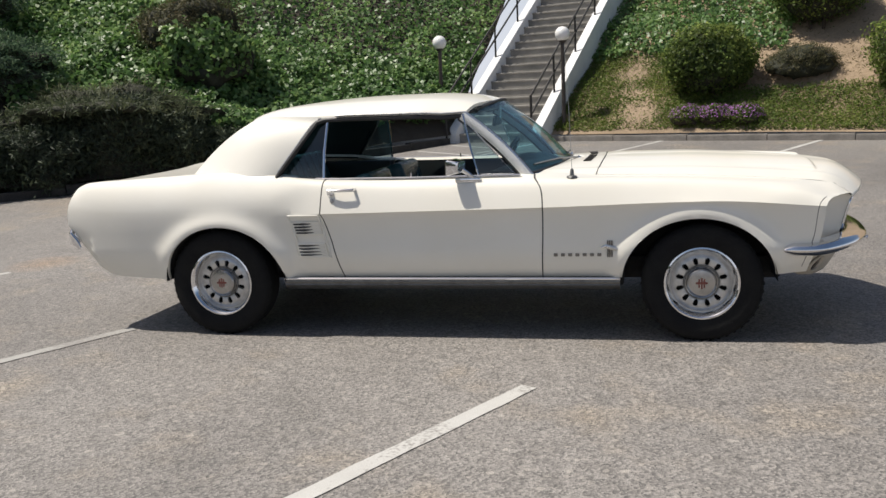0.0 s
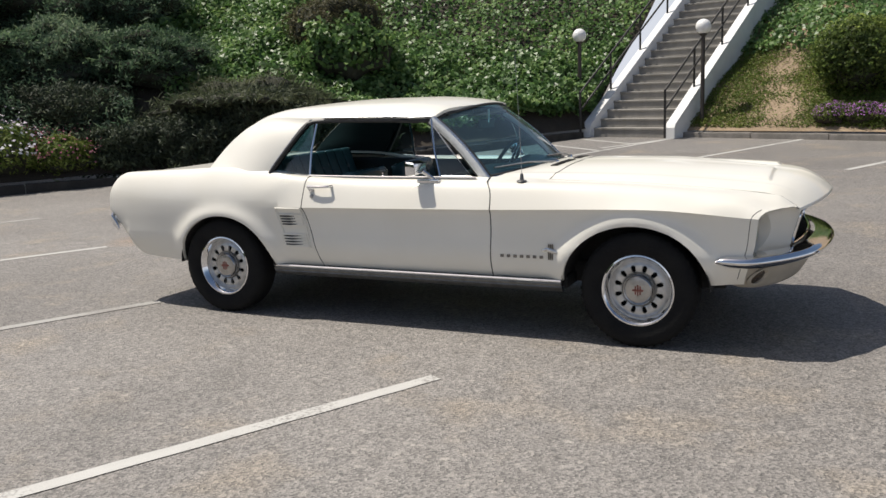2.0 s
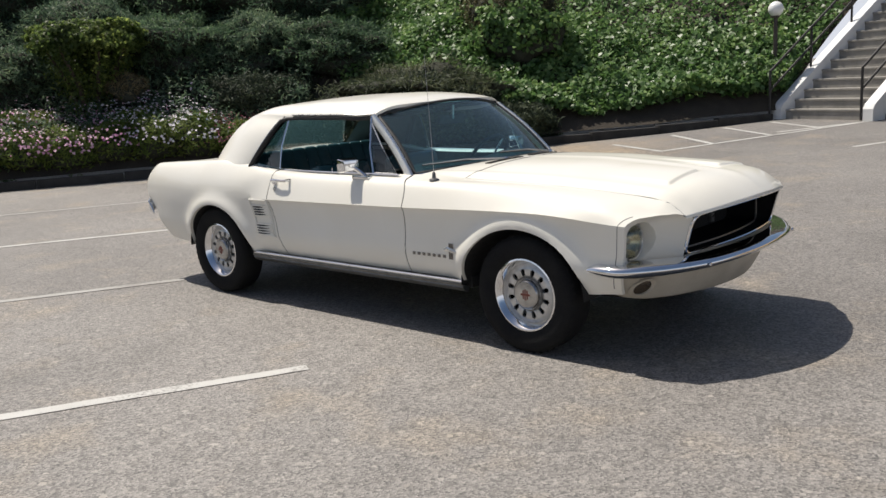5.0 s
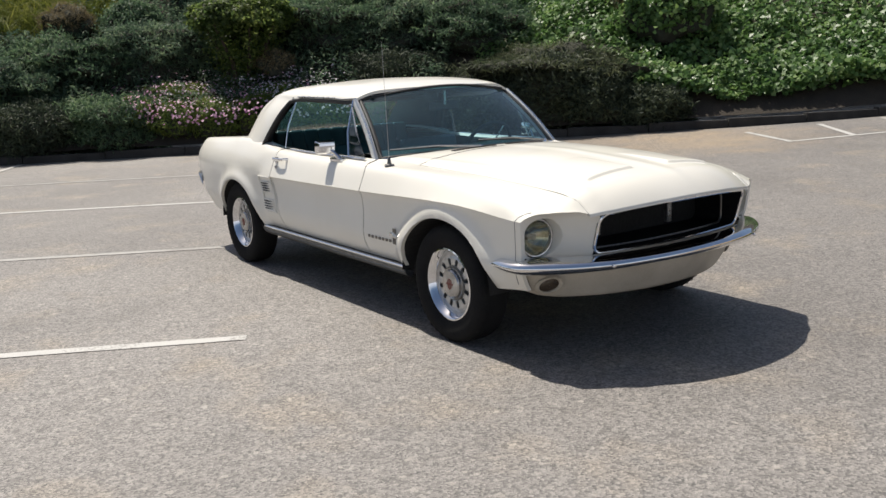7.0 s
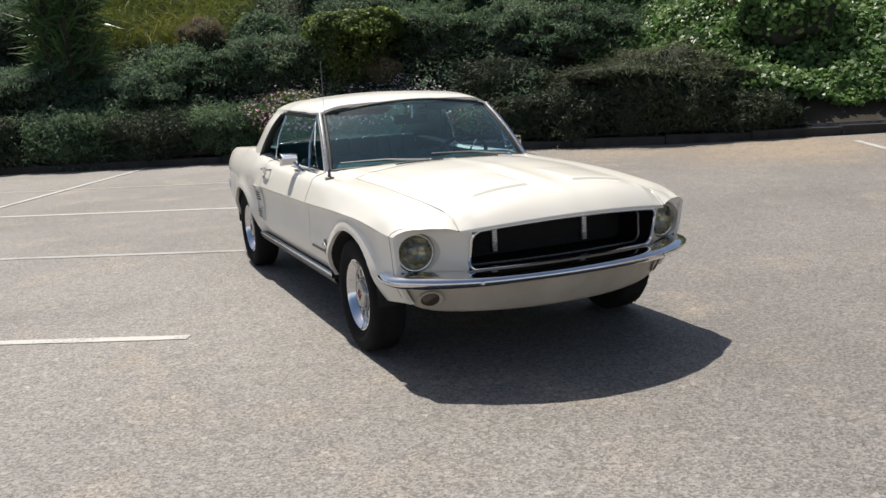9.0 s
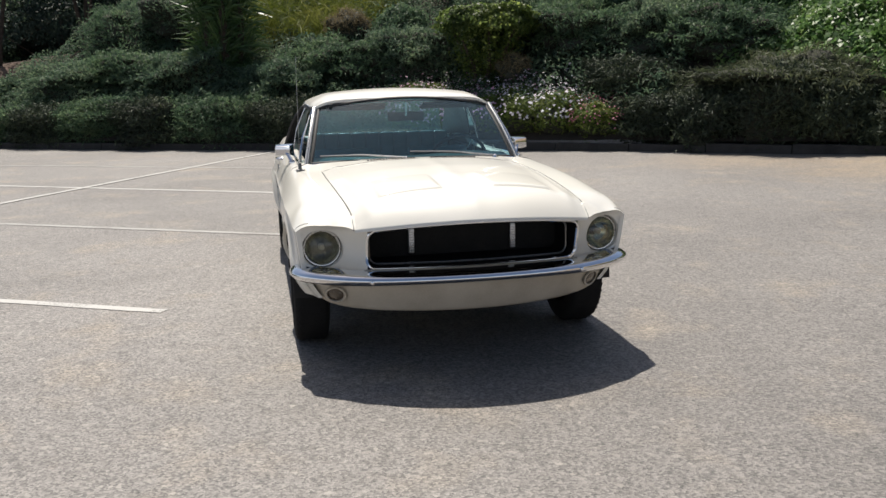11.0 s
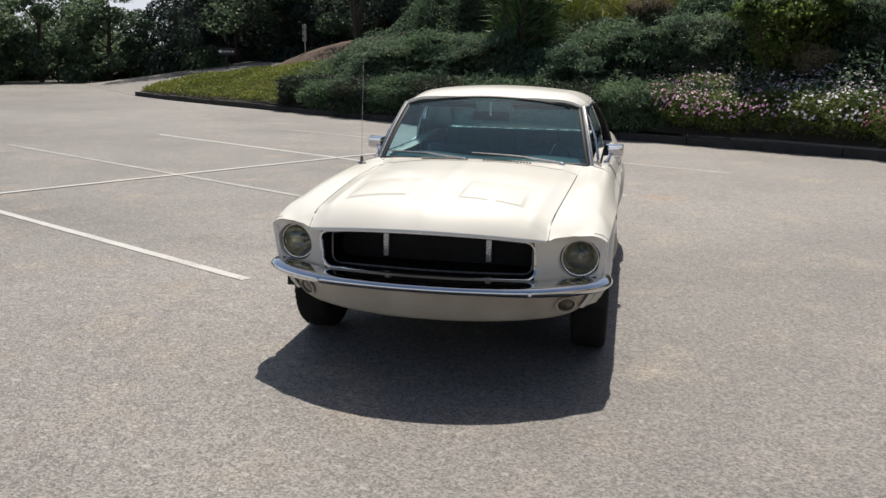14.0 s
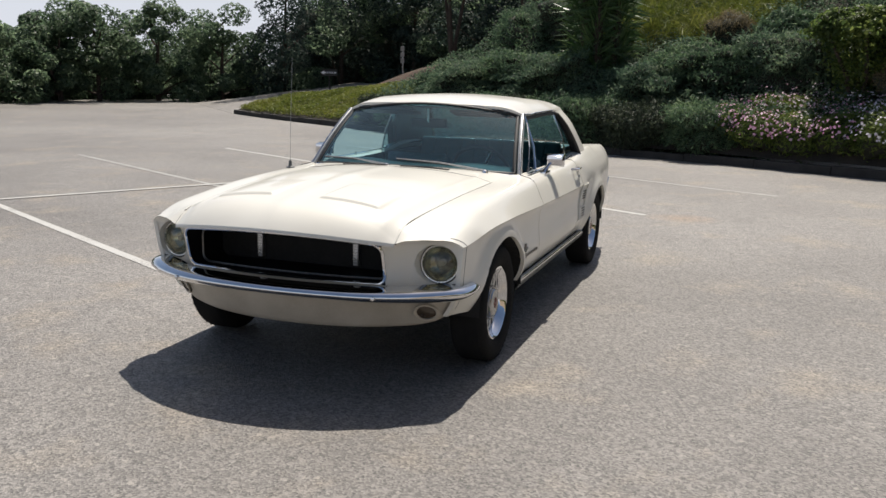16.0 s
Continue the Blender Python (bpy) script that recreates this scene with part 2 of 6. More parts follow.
L_STRAP = leafmat("strap_leaf", (0.036, 0.073, 0.026), (0.073, 0.137, 0.044), (0.164, 0.227, 0.082), 0.4, 0.35, 0.5)
L_TREE = leafmat("tree_leaf", (0.060, 0.098, 0.062), (0.125, 0.185, 0.106), (0.270, 0.345, 0.210), 0.45, 0.68, 0.4)
L_TREE_D = leafmat("dark_conifer_leaf", (0.022, 0.040, 0.034), (0.046, 0.074, 0.058), (0.095, 0.130, 0.096), 0.6, 0.4, 0.3)
L_PINK = leafmat("pink_daisy", (0.60, 0.24, 0.42), (0.78, 0.50, 0.62), (0.88, 0.80, 0.80), 0.6, 0.3, 0.2)
L_WHITEFL = leafmat("white_daisy", (0.65, 0.55, 0.66), (0.80, 0.76, 0.80), (0.88, 0.86, 0.86), 0.6, 0.3, 0.2)
L_PURPLE = leafmat("purple_flower", (0.32, 0.12, 0.38), (0.48, 0.23, 0.52), (0.64, 0.40, 0.66), 0.6, 0.3, 0.2)
L_CORAL = leafmat("coral_flower", (0.36, 0.09, 0.13), (0.45, 0.16, 0.22), (0.55, 0.28, 0.32), 0.6, 0.3, 0.2)


# ---- mesh helpers ----
def raw(name, verts, faces, material, smooth=True, sharp=35):
    me = bpy.data.meshes.new(name)
    me.from_pydata([tuple(map(float, v)) for v in verts], [], [tuple(map(int, f)) for f in faces])
    me.materials.append(material)
    if smooth:
        me.polygons.foreach_set("use_smooth", [True] * len(me.polygons))
        me.set_sharp_from_angle(angle=radians(sharp))
    me.update()
    return new(name, me)


def under(ob, parent, label=""):
    if parent is not None:
        ob.parent = parent
    return tagged(ob, label)


def piece(name, verts, faces, material, parent=None, label="", smooth=True, sharp=35):
    return under(raw(name, verts, faces, material, smooth, sharp), parent, label)


def part(name, bm, material, parent=None, label="", smooth=True, sharp=35):
    me = bpy.data.meshes.new(name)
    bm.to_mesh(me)
    bm.free()
    me.materials.append(material)
    if smooth:
        me.polygons.foreach_set("use_smooth", [True] * len(me.polygons))
        me.set_sharp_from_angle(angle=radians(sharp))
    return under(new(name, me), parent, label)


def base(name, m, label, category, group="", kind=""):
    e = new(name)
    e.matrix_basis = m
    e.empty_display_size = 0.1
    return tagged(e, label, category, group, kind)


def curve(xs, ys):
    """A smooth curve through a few knots, with no overshoot."""
    xs, ys = np.array(xs, float), np.array(ys, float)
    h, d = np.diff(xs), np.diff(ys) / np.diff(xs)
    m = np.r_[d[0], np.where(d[:-1] * d[1:] > 0, 2 * d[:-1] * d[1:] / np.where(d[:-1] + d[1:] == 0, 1, d[:-1] + d[1:]), 0), d[-1]]

    def f(x):
        x = np.clip(np.asarray(x, float), xs[0], xs[-1])
        i = np.clip(np.searchsorted(xs, x) - 1, 0, len(xs) - 2)
        t = (x - xs[i]) / h[i]
        return ((2 * t**3 - 3 * t**2 + 1) * ys[i] + (t**3 - 2 * t**2 + t) * h[i] * m[i]
                + (3 * t**2 - 2 * t**3) * ys[i + 1] + (t**3 - t**2) * h[i] * m[i + 1])
    return f


def sheet(nu, nv, flip=False):
    out = []
    for i in range(nu - 1):
        for j in range(nv - 1):
            a = i * nv + j
            q = (a, a + nv, a + nv + 1, a + 1)
            out.append(q[::-1] if flip else q)
    return out


def tube(points, radius, n=8, closed=False, squash=(1.0, 1.0), up=(0, 0, 1)):
    """A bar of round or flattened section along a line of points: vertices and faces."""
    P = [Vector(p) for p in points]
    k = len(P)
    V, F = [], []
    for i, p in enumerate(P):
        t = (P[(i + 1) % k] - P[i - 1]) if closed else (P[min(i + 1, k - 1)] - P[max(i - 1, 0)])
        t.normalize()
        a = t.cross(Vector(up))
        if a.length < 1e-4:
            a = t.cross(Vector((1, 0, 0)))
        a.normalize()
        b = a.cross(t).normalized()
        r = radius[i] if isinstance(radius, (list, tuple, np.ndarray)) else radius
        for j in range(n):
            w = 2 * math.pi * (j + 0.5) / n
            V.append(p + a * (math.cos(w) * r * squash[0]) + b * (math.sin(w) * r * squash[1]))
    for i in range(k if closed else k - 1):
        for j in range(n):
            a, b = i * n + j, i * n + (j + 1) % n
            c, d = ((i + 1) % k) * n + (j + 1) % n, ((i + 1) % k) * n + j
            F.append((a, b, c, d))
    if not closed:
        F.append(tuple(range(n))[::-1])
        F.append(tuple((k - 1) * n + j for j in range(n)))
    return V, F


def lathe(profile, n=48, axis="y"):
    """A turned shape: profile of (radius, along the axis)."""
    V, F = [], []
    for r, a in profile:
        for j in range(n):
            w = 2 * math.pi * j / n
            c, s = r * math.cos(w), r * math.sin(w)
            V.append((c, a, s) if axis == "y" else (a, c, s) if axis == "x" else (c, s, a))
    for i in range(len(profile) - 1):
        for j in range(n):
            F.append((i * n + j, i * n + (j + 1) % n, (i + 1) * n + (j + 1) % n, (i + 1) * n + j))
    return V, F


def box_bm(x0, x1, y0, y1, z0, z1, bevel=0.0, seg=2):
    bm = bmesh.new()
    bmesh.ops.create_cube(bm, size=1)
    bmesh.ops.transform(bm, matrix=Matrix.Translation(((x0 + x1) / 2, (y0 + y1) / 2, (z0 + z1) / 2)) @ Matrix.Diagonal((x1 - x0, y1 - y0, z1 - z0, 1)), verts=bm.verts)
    if bevel:
        bmesh.ops.bevel(bm, geom=bm.edges[:], offset=bevel, segments=seg, affect="EDGES", profile=0.6)
    return bm


def solid(V, F, inward, depth):
    """Thickens an open sheet by drawing its border inwards."""
    bm = bmesh.new()
    bv = [bm.verts.new(tuple(map(float, v))) for v in V]
    for f in F:
        bm.faces.new([bv[k] for k in f])
    rim = [e for e in bm.edges if e.is_boundary]
    for v in bmesh.ops.extrude_edge_only(bm, edges=rim)["geom"]:
        if isinstance(v, bmesh.types.BMVert):
            v.co += Vector(inward) * depth
    bmesh.ops.recalc_face_normals(bm, faces=bm.faces[:])
    return bm


def quads(name, C, N, A, L, Wd, material, fold=0.18):
    """Many small leaves as one mesh: centres, normals, long axes, lengths and widths."""
    C, N, A = (np.asarray(v, float) for v in (C, N, A))
    N = N / (np.linalg.norm(N, axis=1, keepdims=True) + 1e-9)
    A = A - N * (A * N).sum(1, keepdims=True)
    A = A / (np.linalg.norm(A, axis=1, keepdims=True) + 1e-9)
    B = np.cross(N, A)
    L, Wd = np.broadcast_to(L, len(C))[:, None], np.broadcast_to(Wd, len(C))[:, None]
    V = np.stack([C - A * L * 0.5, C + B * Wd * 0.5 + N * Wd * fold, C + A * L * 0.5 - N * L * 0.12, C - B * Wd * 0.5 + N * Wd * fold], 1).reshape(-1, 3)
    n = len(C)
    me = bpy.data.meshes.new(name)
    me.vertices.add(4 * n)
    me.vertices.foreach_set("co", V.astype(np.float32).ravel())
    me.loops.add(4 * n)
    me.loops.foreach_set("vertex_index", np.arange(4 * n, dtype=np.int32))
    me.polygons.add(n)
    me.polygons.foreach_set("loop_start", np.arange(0, 4 * n, 4, dtype=np.int32))
    me.polygons.foreach_set("loop_total", np.full(n, 4, dtype=np.int32))
    me.materials.append(material)
    me.update(calc_edges=True)
    return new(name, me)


def lumps(P, seed, freq=1.0):
    """Smooth cheap lumps of about -1..1 at points P, from a few crossing waves."""
    r = np.random.RandomState(seed)
    out = np.zeros(len(P))
    for k in range(9):
        w = r.normal(size=3) * freq * (1 + 0.35 * k)
        out += np.sin(P @ w + r.uniform(0, 6.28)) / (1 + 0.3 * k)
    return out / 3.2

# ---- the ground ----
def ground_z(x, y):
    """The lot is level under the car and rises gently towards the stair."""
    u = np.asarray(y, float) - 4.0
    return 0.026 * np.logaddexp(0, 1.2 * u) / 1.2


def asphalt():
    m = bpy.data.materials.new("aged_asphalt")
    m.use_nodes = True
    nt = m.node_tree
    p = nt.nodes["Principled BSDF"]
    geo = nt.nodes.new("ShaderNodeNewGeometry")

    def noise_node(scale, detail=4, rough=0.6):
        n = nt.nodes.new("ShaderNodeTexNoise")
        n.inputs["Scale"].default_value, n.inputs["Detail"].default_value, n.inputs["Roughness"].default_value = scale, detail, rough
        nt.links.new(geo.outputs["Position"], n.inputs["Vector"])
        return n

    def mixed(fac, a, b, lo, hi):
        r = nt.nodes.new("ShaderNodeMapRange")
        r.inputs["From Min"].default_value, r.inputs["From Max"].default_value = lo, hi
        nt.links.new(fac, r.inputs["Value"])
        c = nt.nodes.new("ShaderNodeMix")
        c.data_type = "RGBA"
        nt.links.new(r.outputs[0], c.inputs[0])
        for slot, v in ((6, a), (7, b)):
            if isinstance(v, tuple):
                c.inputs[slot].default_value = (*v, 1)
            else:
                nt.links.new(v, c.inputs[slot])
        return c.outputs[2]

    big, mid = noise_node(0.22, 5), noise_node(1.3, 5)
    vor = nt.nodes.new("ShaderNodeTexVoronoi")
    vor.inputs["Scale"].default_value = 105
    nt.links.new(geo.outputs["Position"], vor.inputs["Vector"])
    grit = noise_node(210, 2)
    c = mixed(big.outputs["Fac"], (0.164, 0.153, 0.144), (0.244, 0.230, 0.217), 0.36, 0.64)
    c = mixed(mid.outputs["Fac"], c, (0.285, 0.246, 0.200), 0.53, 0.74)
    stain = noise_node(0.55, 6, 0.7)
    c = mixed(stain.outputs["Fac"], (0.150, 0.142, 0.133), c, 0.28, 0.42)
    for centre, size, sand in (((-4.4, 7.9, 0.1), 2.6, (0.335, 0.262, 0.180)), ((-4.2, 1.35, 0.0), 0.40, (0.30, 0.215, 0.150)), ((-6.4, 6.2, 0.05), 1.7, (0.300, 0.245, 0.185))):
        far_off = nt.nodes.new("ShaderNodeVectorMath")
        far_off.operation = "DISTANCE"
        far_off.inputs[1].default_value = centre
        nt.links.new(geo.outputs["Position"], far_off.inputs[0])
        edge = nt.nodes.new("ShaderNodeMath")
        edge.operation = "MULTIPLY_ADD"
        edge.inputs[1].default_value = size * 1.6
        nt.links.new(mid.outputs["Fac"], edge.inputs[0])
        nt.links.new(far_off.outputs["Value"], edge.inputs[2])
        c = mixed(edge.outputs[0], sand, c, size * 0.75, size * 1.75)
    dark = mixed(vor.outputs["Color"], (0.34, 0.34, 0.34), (1.58, 1.56, 1.52), 0.1, 0.9)
    chips = nt.nodes.new("ShaderNodeTexVoronoi")
    chips.inputs["Scale"].default_value = 46
    nt.links.new(geo.outputs["Position"], chips.inputs["Vector"])
    dark = mixed(chips.outputs["Color"], dark, (1.82, 1.77, 1.68), 0.79, 0.98)
    mottle = noise_node(7.0, 5, 0.7)
    c = mixed(mottle.outputs["Fac"], c, (0.150, 0.140, 0.129), 0.50, 0.80)
    mul = nt.nodes.new("ShaderNodeMix")
    mul.data_type, mul.blend_type = "RGBA", "MULTIPLY"
    mul.inputs[0].default_value = 0.88
    nt.links.new(c, mul.inputs[6])
    nt.links.new(dark, mul.inputs[7])
    nt.links.new(mul.outputs[2], p.inputs["Base Color"])
    p.inputs["Roughness"].default_value = 0.62
    p.inputs["Specular IOR Level"].default_value = 0.6
    add = nt.nodes.new("ShaderNodeMath")
    add.operation = "ADD"
    nt.links.new(vor.outputs["Distance"], add.inputs[0])
    nt.links.new(grit.outputs["Fac"], add.inputs[1])
    b = nt.nodes.new("ShaderNodeBump")
    b.inputs["Strength"].default_value, b.inputs["Distance"].default_value = 0.55, 0.006
    nt.links.new(add.outputs[0], b.inputs["Height"])
    nt.links.new(b.outputs[0], p.inputs["Normal"])
    return m


M_ASPHALT = asphalt()
gx = np.r_[-900, -400, -200, -100, -60, np.arange(-45, 46, 3.0), 60, 100, 200, 400, 900]
gy = np.r_[-900, -400, -200, -100, -60, np.arange(-45, 3, 3.0), np.arange(3, 20, 1.0), 24, 30, 60, 100, 400, 900]
GX, GY = np.meshgrid(gx, gy, indexing="ij")
GZ = np.where(GY > 20, 0.42, ground_z(GX, np.minimum(GY, 20)))
ground = piece("ground", np.stack([GX, GY, GZ], -1).reshape(-1, 3), sheet(len(gx), len(gy)), M_ASPHALT)
tagged(ground, "aged grey asphalt of a parking lot with worn stains", "ground", kind="structure")


def ribbon(name, a, b, width, lift=0.004, material=None):
    """A painted stripe that follows the ground."""
    a, b = np.array(a, float), np.array(b, float)
    n = max(2, int(np.linalg.norm(b - a) / 0.12))
    d = (b - a) / np.linalg.norm(b - a)
    s = np.array([-d[1], d[0]]) * width / 2
    r = np.random.RandomState(int(abs(a[0] * 97 + b[1] * 31)) % 9999)
    V = []
    for i in range(n + 1):
        c = a + (b - a) * i / n
        for k in (-1, 1):
            q = c + s * k * (1 + r.uniform(-0.10, 0.04))
            V.append((q[0], q[1], float(ground_z(*q)) + lift))
    return piece(name, V, sheet(n + 1, 2, True), material or M_ASPHALT_LINE, smooth=False)


stalls = [((0.55, -1.67), (-3.82, -9.85)), ((-2.04, -0.78), (-6.68, -9.16)), ((-4.27, 0.93), (-9.25, -7.83)), ((-6.85, 2.35), (-11.3, -6.2))]
rows_right = [((-2.0, 11.1), (-1.1, 12.75)), ((-0.10, 9.1), (1.52, 12.55)), ((2.3, 7.9), (4.25, 11.55)), ((4.75, 7.0), (6.7, 10.7))]
for k, (a, b) in enumerate(stalls):
    tagged(ribbon("parking_line", a, b, 0.088, 0.004, M_FAINT_LINE if k in (1, 3) else None), "worn white painted stall line on the asphalt", "line", "parking lines", "structure")
for a, b in rows_right:
    tagged(ribbon("parking_line", a, b, 0.10), "faded white painted stall line near the kerb", "line", "parking lines", "structure")
tagged(ribbon("parking_line", (-1.5, -6.2), (-12.1, -0.6), 0.09, 0.008), "faint white painted line across the stall heads", "line", "parking lines", "structure")
for a, b in [((-2.75, 8.25), (-1.0, 12.9)), ((-4.1, 9.1), (-2.72, 8.28)), ((-3.75, 10.6), (-2.33, 9.3)), ((-3.35, 11.9), (-1.9, 10.6)), ((-2.85, 12.95), (-1.45, 11.75))]:
    tagged(ribbon("hatching_line", a, b, 0.10, 0.006), "faded white hatching stripe beside the stair", "line", "hatching lines", "structure")

# ---- kerbs and slopes ----
KX = [-2.98, -4.10, -5.10, -6.75, -9.00, -10.60, -12.20, -13.70, -15.30, -17.85, -20.00, -22.00]
KY = [13.40, 10.90, 9.30, 7.20, 5.10, 2.65, -0.60, -3.80, -6.45, -10.25, -13.4, -15.9]
ks = np.r_[0, np.cumsum(np.hypot(np.diff(KX), np.diff(KY)))]
KLEN = float(ks[-1])
kerb_x, kerb_y = curve(ks, KX), curve(ks, KY)
CREST = curve([0, 25.2, 26.2, 29, KLEN], [30, 22, 1.25, 1.05, 0.55])
SLOPE = curve([0, 4, 12, 22, 26.5, 29, KLEN], [0.62, 0.60, 0.58, 0.50, 0.34, 0.27, 0.20])


def bank(s, d):
    """A place on the planted bank: s metres along the kerb from the stair, d metres behind it."""
    s, d = np.asarray(s, float), np.asarray(d, float)
    e = 0.6
    tx, ty = kerb_x(s + e) - kerb_x(s - e), kerb_y(s + e) - kerb_y(s - e)
    n = np.hypot(tx, ty)
    nx, ny = ty / n, -tx / n
    fan = np.clip((3.0 - s) / 3.0, 0, 1)
    nx, ny = nx * (1 - fan) + 0.10 * fan, ny * (1 - fan) + 0.99 * fan
    n = np.hypot(nx, ny)
    x, y = kerb_x(s) + nx / n * d, kerb_y(s) + ny / n * d
    rise = np.where(d > 12, 12 + (d - 12) * 0.25, d) * SLOPE(s)
    crest = CREST(s)
    rise = np.where(crest < 20, crest * np.tanh(rise * 1.25 / crest) + 0.03 * d, rise)
    z = ground_z(kerb_x(s), kerb_y(s)) + 0.10 + rise + 0.05 * np.sin(2.1 * x + 1.3 * y) * np.clip(d, 0, 1)
    return x, y, z


ss, dd = np.linspace(0, KLEN, 110), np.r_[0.16, 0.4, 0.7, np.linspace(1, 14, 40), 18, 24]
SS, DD = np.meshgrid(ss, dd, indexing="ij")
bx, by, bz = bank(SS.ravel(), DD.ravel())
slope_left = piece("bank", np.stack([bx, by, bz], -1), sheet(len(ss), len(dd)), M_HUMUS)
tagged(slope_left, "dark soil bank under ivy and junipers", "bank", kind="structure")

ST_O, ST_R, ST_U = Vector((-3.02, 13.72, 0.0)), Vector((0.954, -0.30, 0)).normalized(), Vector((0.30, 0.954, 0)).normalized()
ST_Z = 0.255
RK_A, RK_D = Vector((-0.90, 13.28, 0)), Vector((0.948, -0.318, 0)).normalized()
RK_N = Vector((0.318, 0.948, 0))


def bank_right(s, d):
    s, d = np.asarray(s, float), np.asarray(d, float)
    x, y = RK_A.x + RK_D.x * s + RK_N.x * d, RK_A.y + RK_D.y * s + RK_N.y * d
    z = ground_z(RK_A.x + RK_D.x * s, RK_A.y + RK_D.y * s) + 0.045 + 0.60 * d + 0.06 * np.sin(1.7 * x + 2.3 * y) * np.clip(d, 0, 1)
    return x, y, z


ss, dd = np.linspace(-0.3, 16, 50), np.r_[0.16, 0.4, 0.7, np.linspace(1, 14, 40)]
SS, DD = np.meshgrid(ss, dd, indexing="ij")
bx, by, bz = bank_right(SS.ravel(), DD.ravel())
slope_right = piece("bank", np.stack([bx, by, bz], -1), sheet(len(ss), len(dd), True), M_SOIL)
tagged(slope_right, "dry brown soil bank with patchy green cover", "bank", kind="structure")


def kerb_run(name, pts, w, h, stone, label, material):
    """A kerb of cast stones, each with its own edges, along a line."""
    e = base(name, Matrix(), label, "kerb", kind="structure")
    r = random.Random(5)
    for i in range(len(pts) - 1):
        a, b = Vector(pts[i]), Vector(pts[i + 1])
        d = (b - a).normalized()
        n = Vector((-d.y, d.x)) * w
        a, b = a + d * 0.008, b - d * 0.008
        z = float(ground_z((a.x + b.x) / 2, (a.y + b.y) / 2))
        t = h + r.uniform(-0.012, 0.012)
        V = []
        for q in (a, b):
            for o, zz in ((0.0, -0.05), (0.012, t - 0.03), (0.035, t), (1.0, t), (1.0, -0.05)):
                V.append((q.x + n.x * o, q.y + n.y * o, z + zz))
        F = [(j, (j + 1) % 5, 5 + (j + 1) % 5, 5 + j) for j in range(5)] + [(4, 3, 2, 1, 0), (5, 6, 7, 8, 9)]
        piece(stone, V, F, material, e, smooth=False)
    return e


sk = np.linspace(KLEN, 0.0, 26)
kerb_run("kerb_left", [(float(kerb_x(s)), float(kerb_y(s))) for s in sk][::-1], -0.16, 0.14, "kerb_stone", "stained concrete kerb, coloured darker for the shade of the planted bank", M_KERB_DARK)
kerb_run("kerb_right", [tuple((RK_A + RK_D * s).xy) for s in np.arange(0, 15.1, 1.5)], 0.16, 0.105, "kerb_stone", "pale stained concrete kerb along the grassy bank", M_KERB)

# ---- the stair ----
stair = base("stair", Matrix(), "long straight concrete stair with white side walls", "stair", kind="structure")
ST_W, ST_WALL, RISE, RUN, STEPS = 2.22, 0.21, 0.187, 0.275, 24


def stair_at(r, u, z):
    q = ST_O + ST_R * r + ST_U * u
    return (q.x, q.y, ST_Z + z)


for k in range(STEPS):
    u0, z1 = k * RUN, (k + 1) * RISE
    V = []
    for r in (ST_WALL, ST_W - ST_WALL):
        for u, z in ((u0, z1 - RISE - 0.05), (u0, z1 - 0.045), (u0 - 0.02, z1 - 0.035), (u0 - 0.02, z1 - 0.006), (u0 - 0.012, z1), (u0 + RUN + 0.05, z1), (u0 + RUN + 0.05, z1 - RISE - 0.05)):
            V.append(stair_at(r, u, z))
    F = [(j, 7 + j, 7 + (j + 1) % 7, (j + 1) % 7) for j in range(7)] + [tuple(range(7)), tuple(range(13, 6, -1))]
    piece("step", V, F, M_CONCRETE, stair, smooth=False)
for r0 in (0.0, ST_W - ST_WALL):
    top = STEPS * RUN
    prof = [(-0.16, -0.1), (-0.16, 0.20), (-0.10, 0.29), (top, 0.29 + (top + 0.10) * RISE / RUN), (top, -0.4)]
    V = [stair_at(r, u, z) for r in (r0, r0 + ST_WALL) for u, z in prof]
    F = [(j, 5 + j, 5 + (j + 1) % 5, (j + 1) % 5) for j in range(5)] + [tuple(range(5)), tuple(range(9, 4, -1))]
    piece("side_wall", V, F, M_WHITE, stair, "white painted sloping side wall", smooth=False)


def handrail(r, name):
    e = base(name, Matrix(), "dark iron stair handrail with two sloping bars", "handrail", "stair handrails")
    sl = RISE / RUN

    def at(u, h):
        return stair_at(r, u, 0.29 + (u + 0.1) * sl + h)
    for h in (0.80, 0.42):
        V, F = tube([at(-0.30, h), at(STEPS * RUN, h)], 0.024, 8)
        piece("rail", V, F, M_IRON, e)
    V, F = tube([stair_at(r, -0.30, 0.0), at(-0.30, 0.80)], 0.026, 8)
    piece("post", V, F, M_IRON, e)
    for k in range(5):
        u = 0.95 + 1.30 * k
        V, F = tube([at(u, -0.02), at(u, 0.80)], 0.024, 8)
        piece("post", V, F, M_IRON, e)


handrail(0.05, "handrail")
handrail(ST_W - 0.14, "handrail")


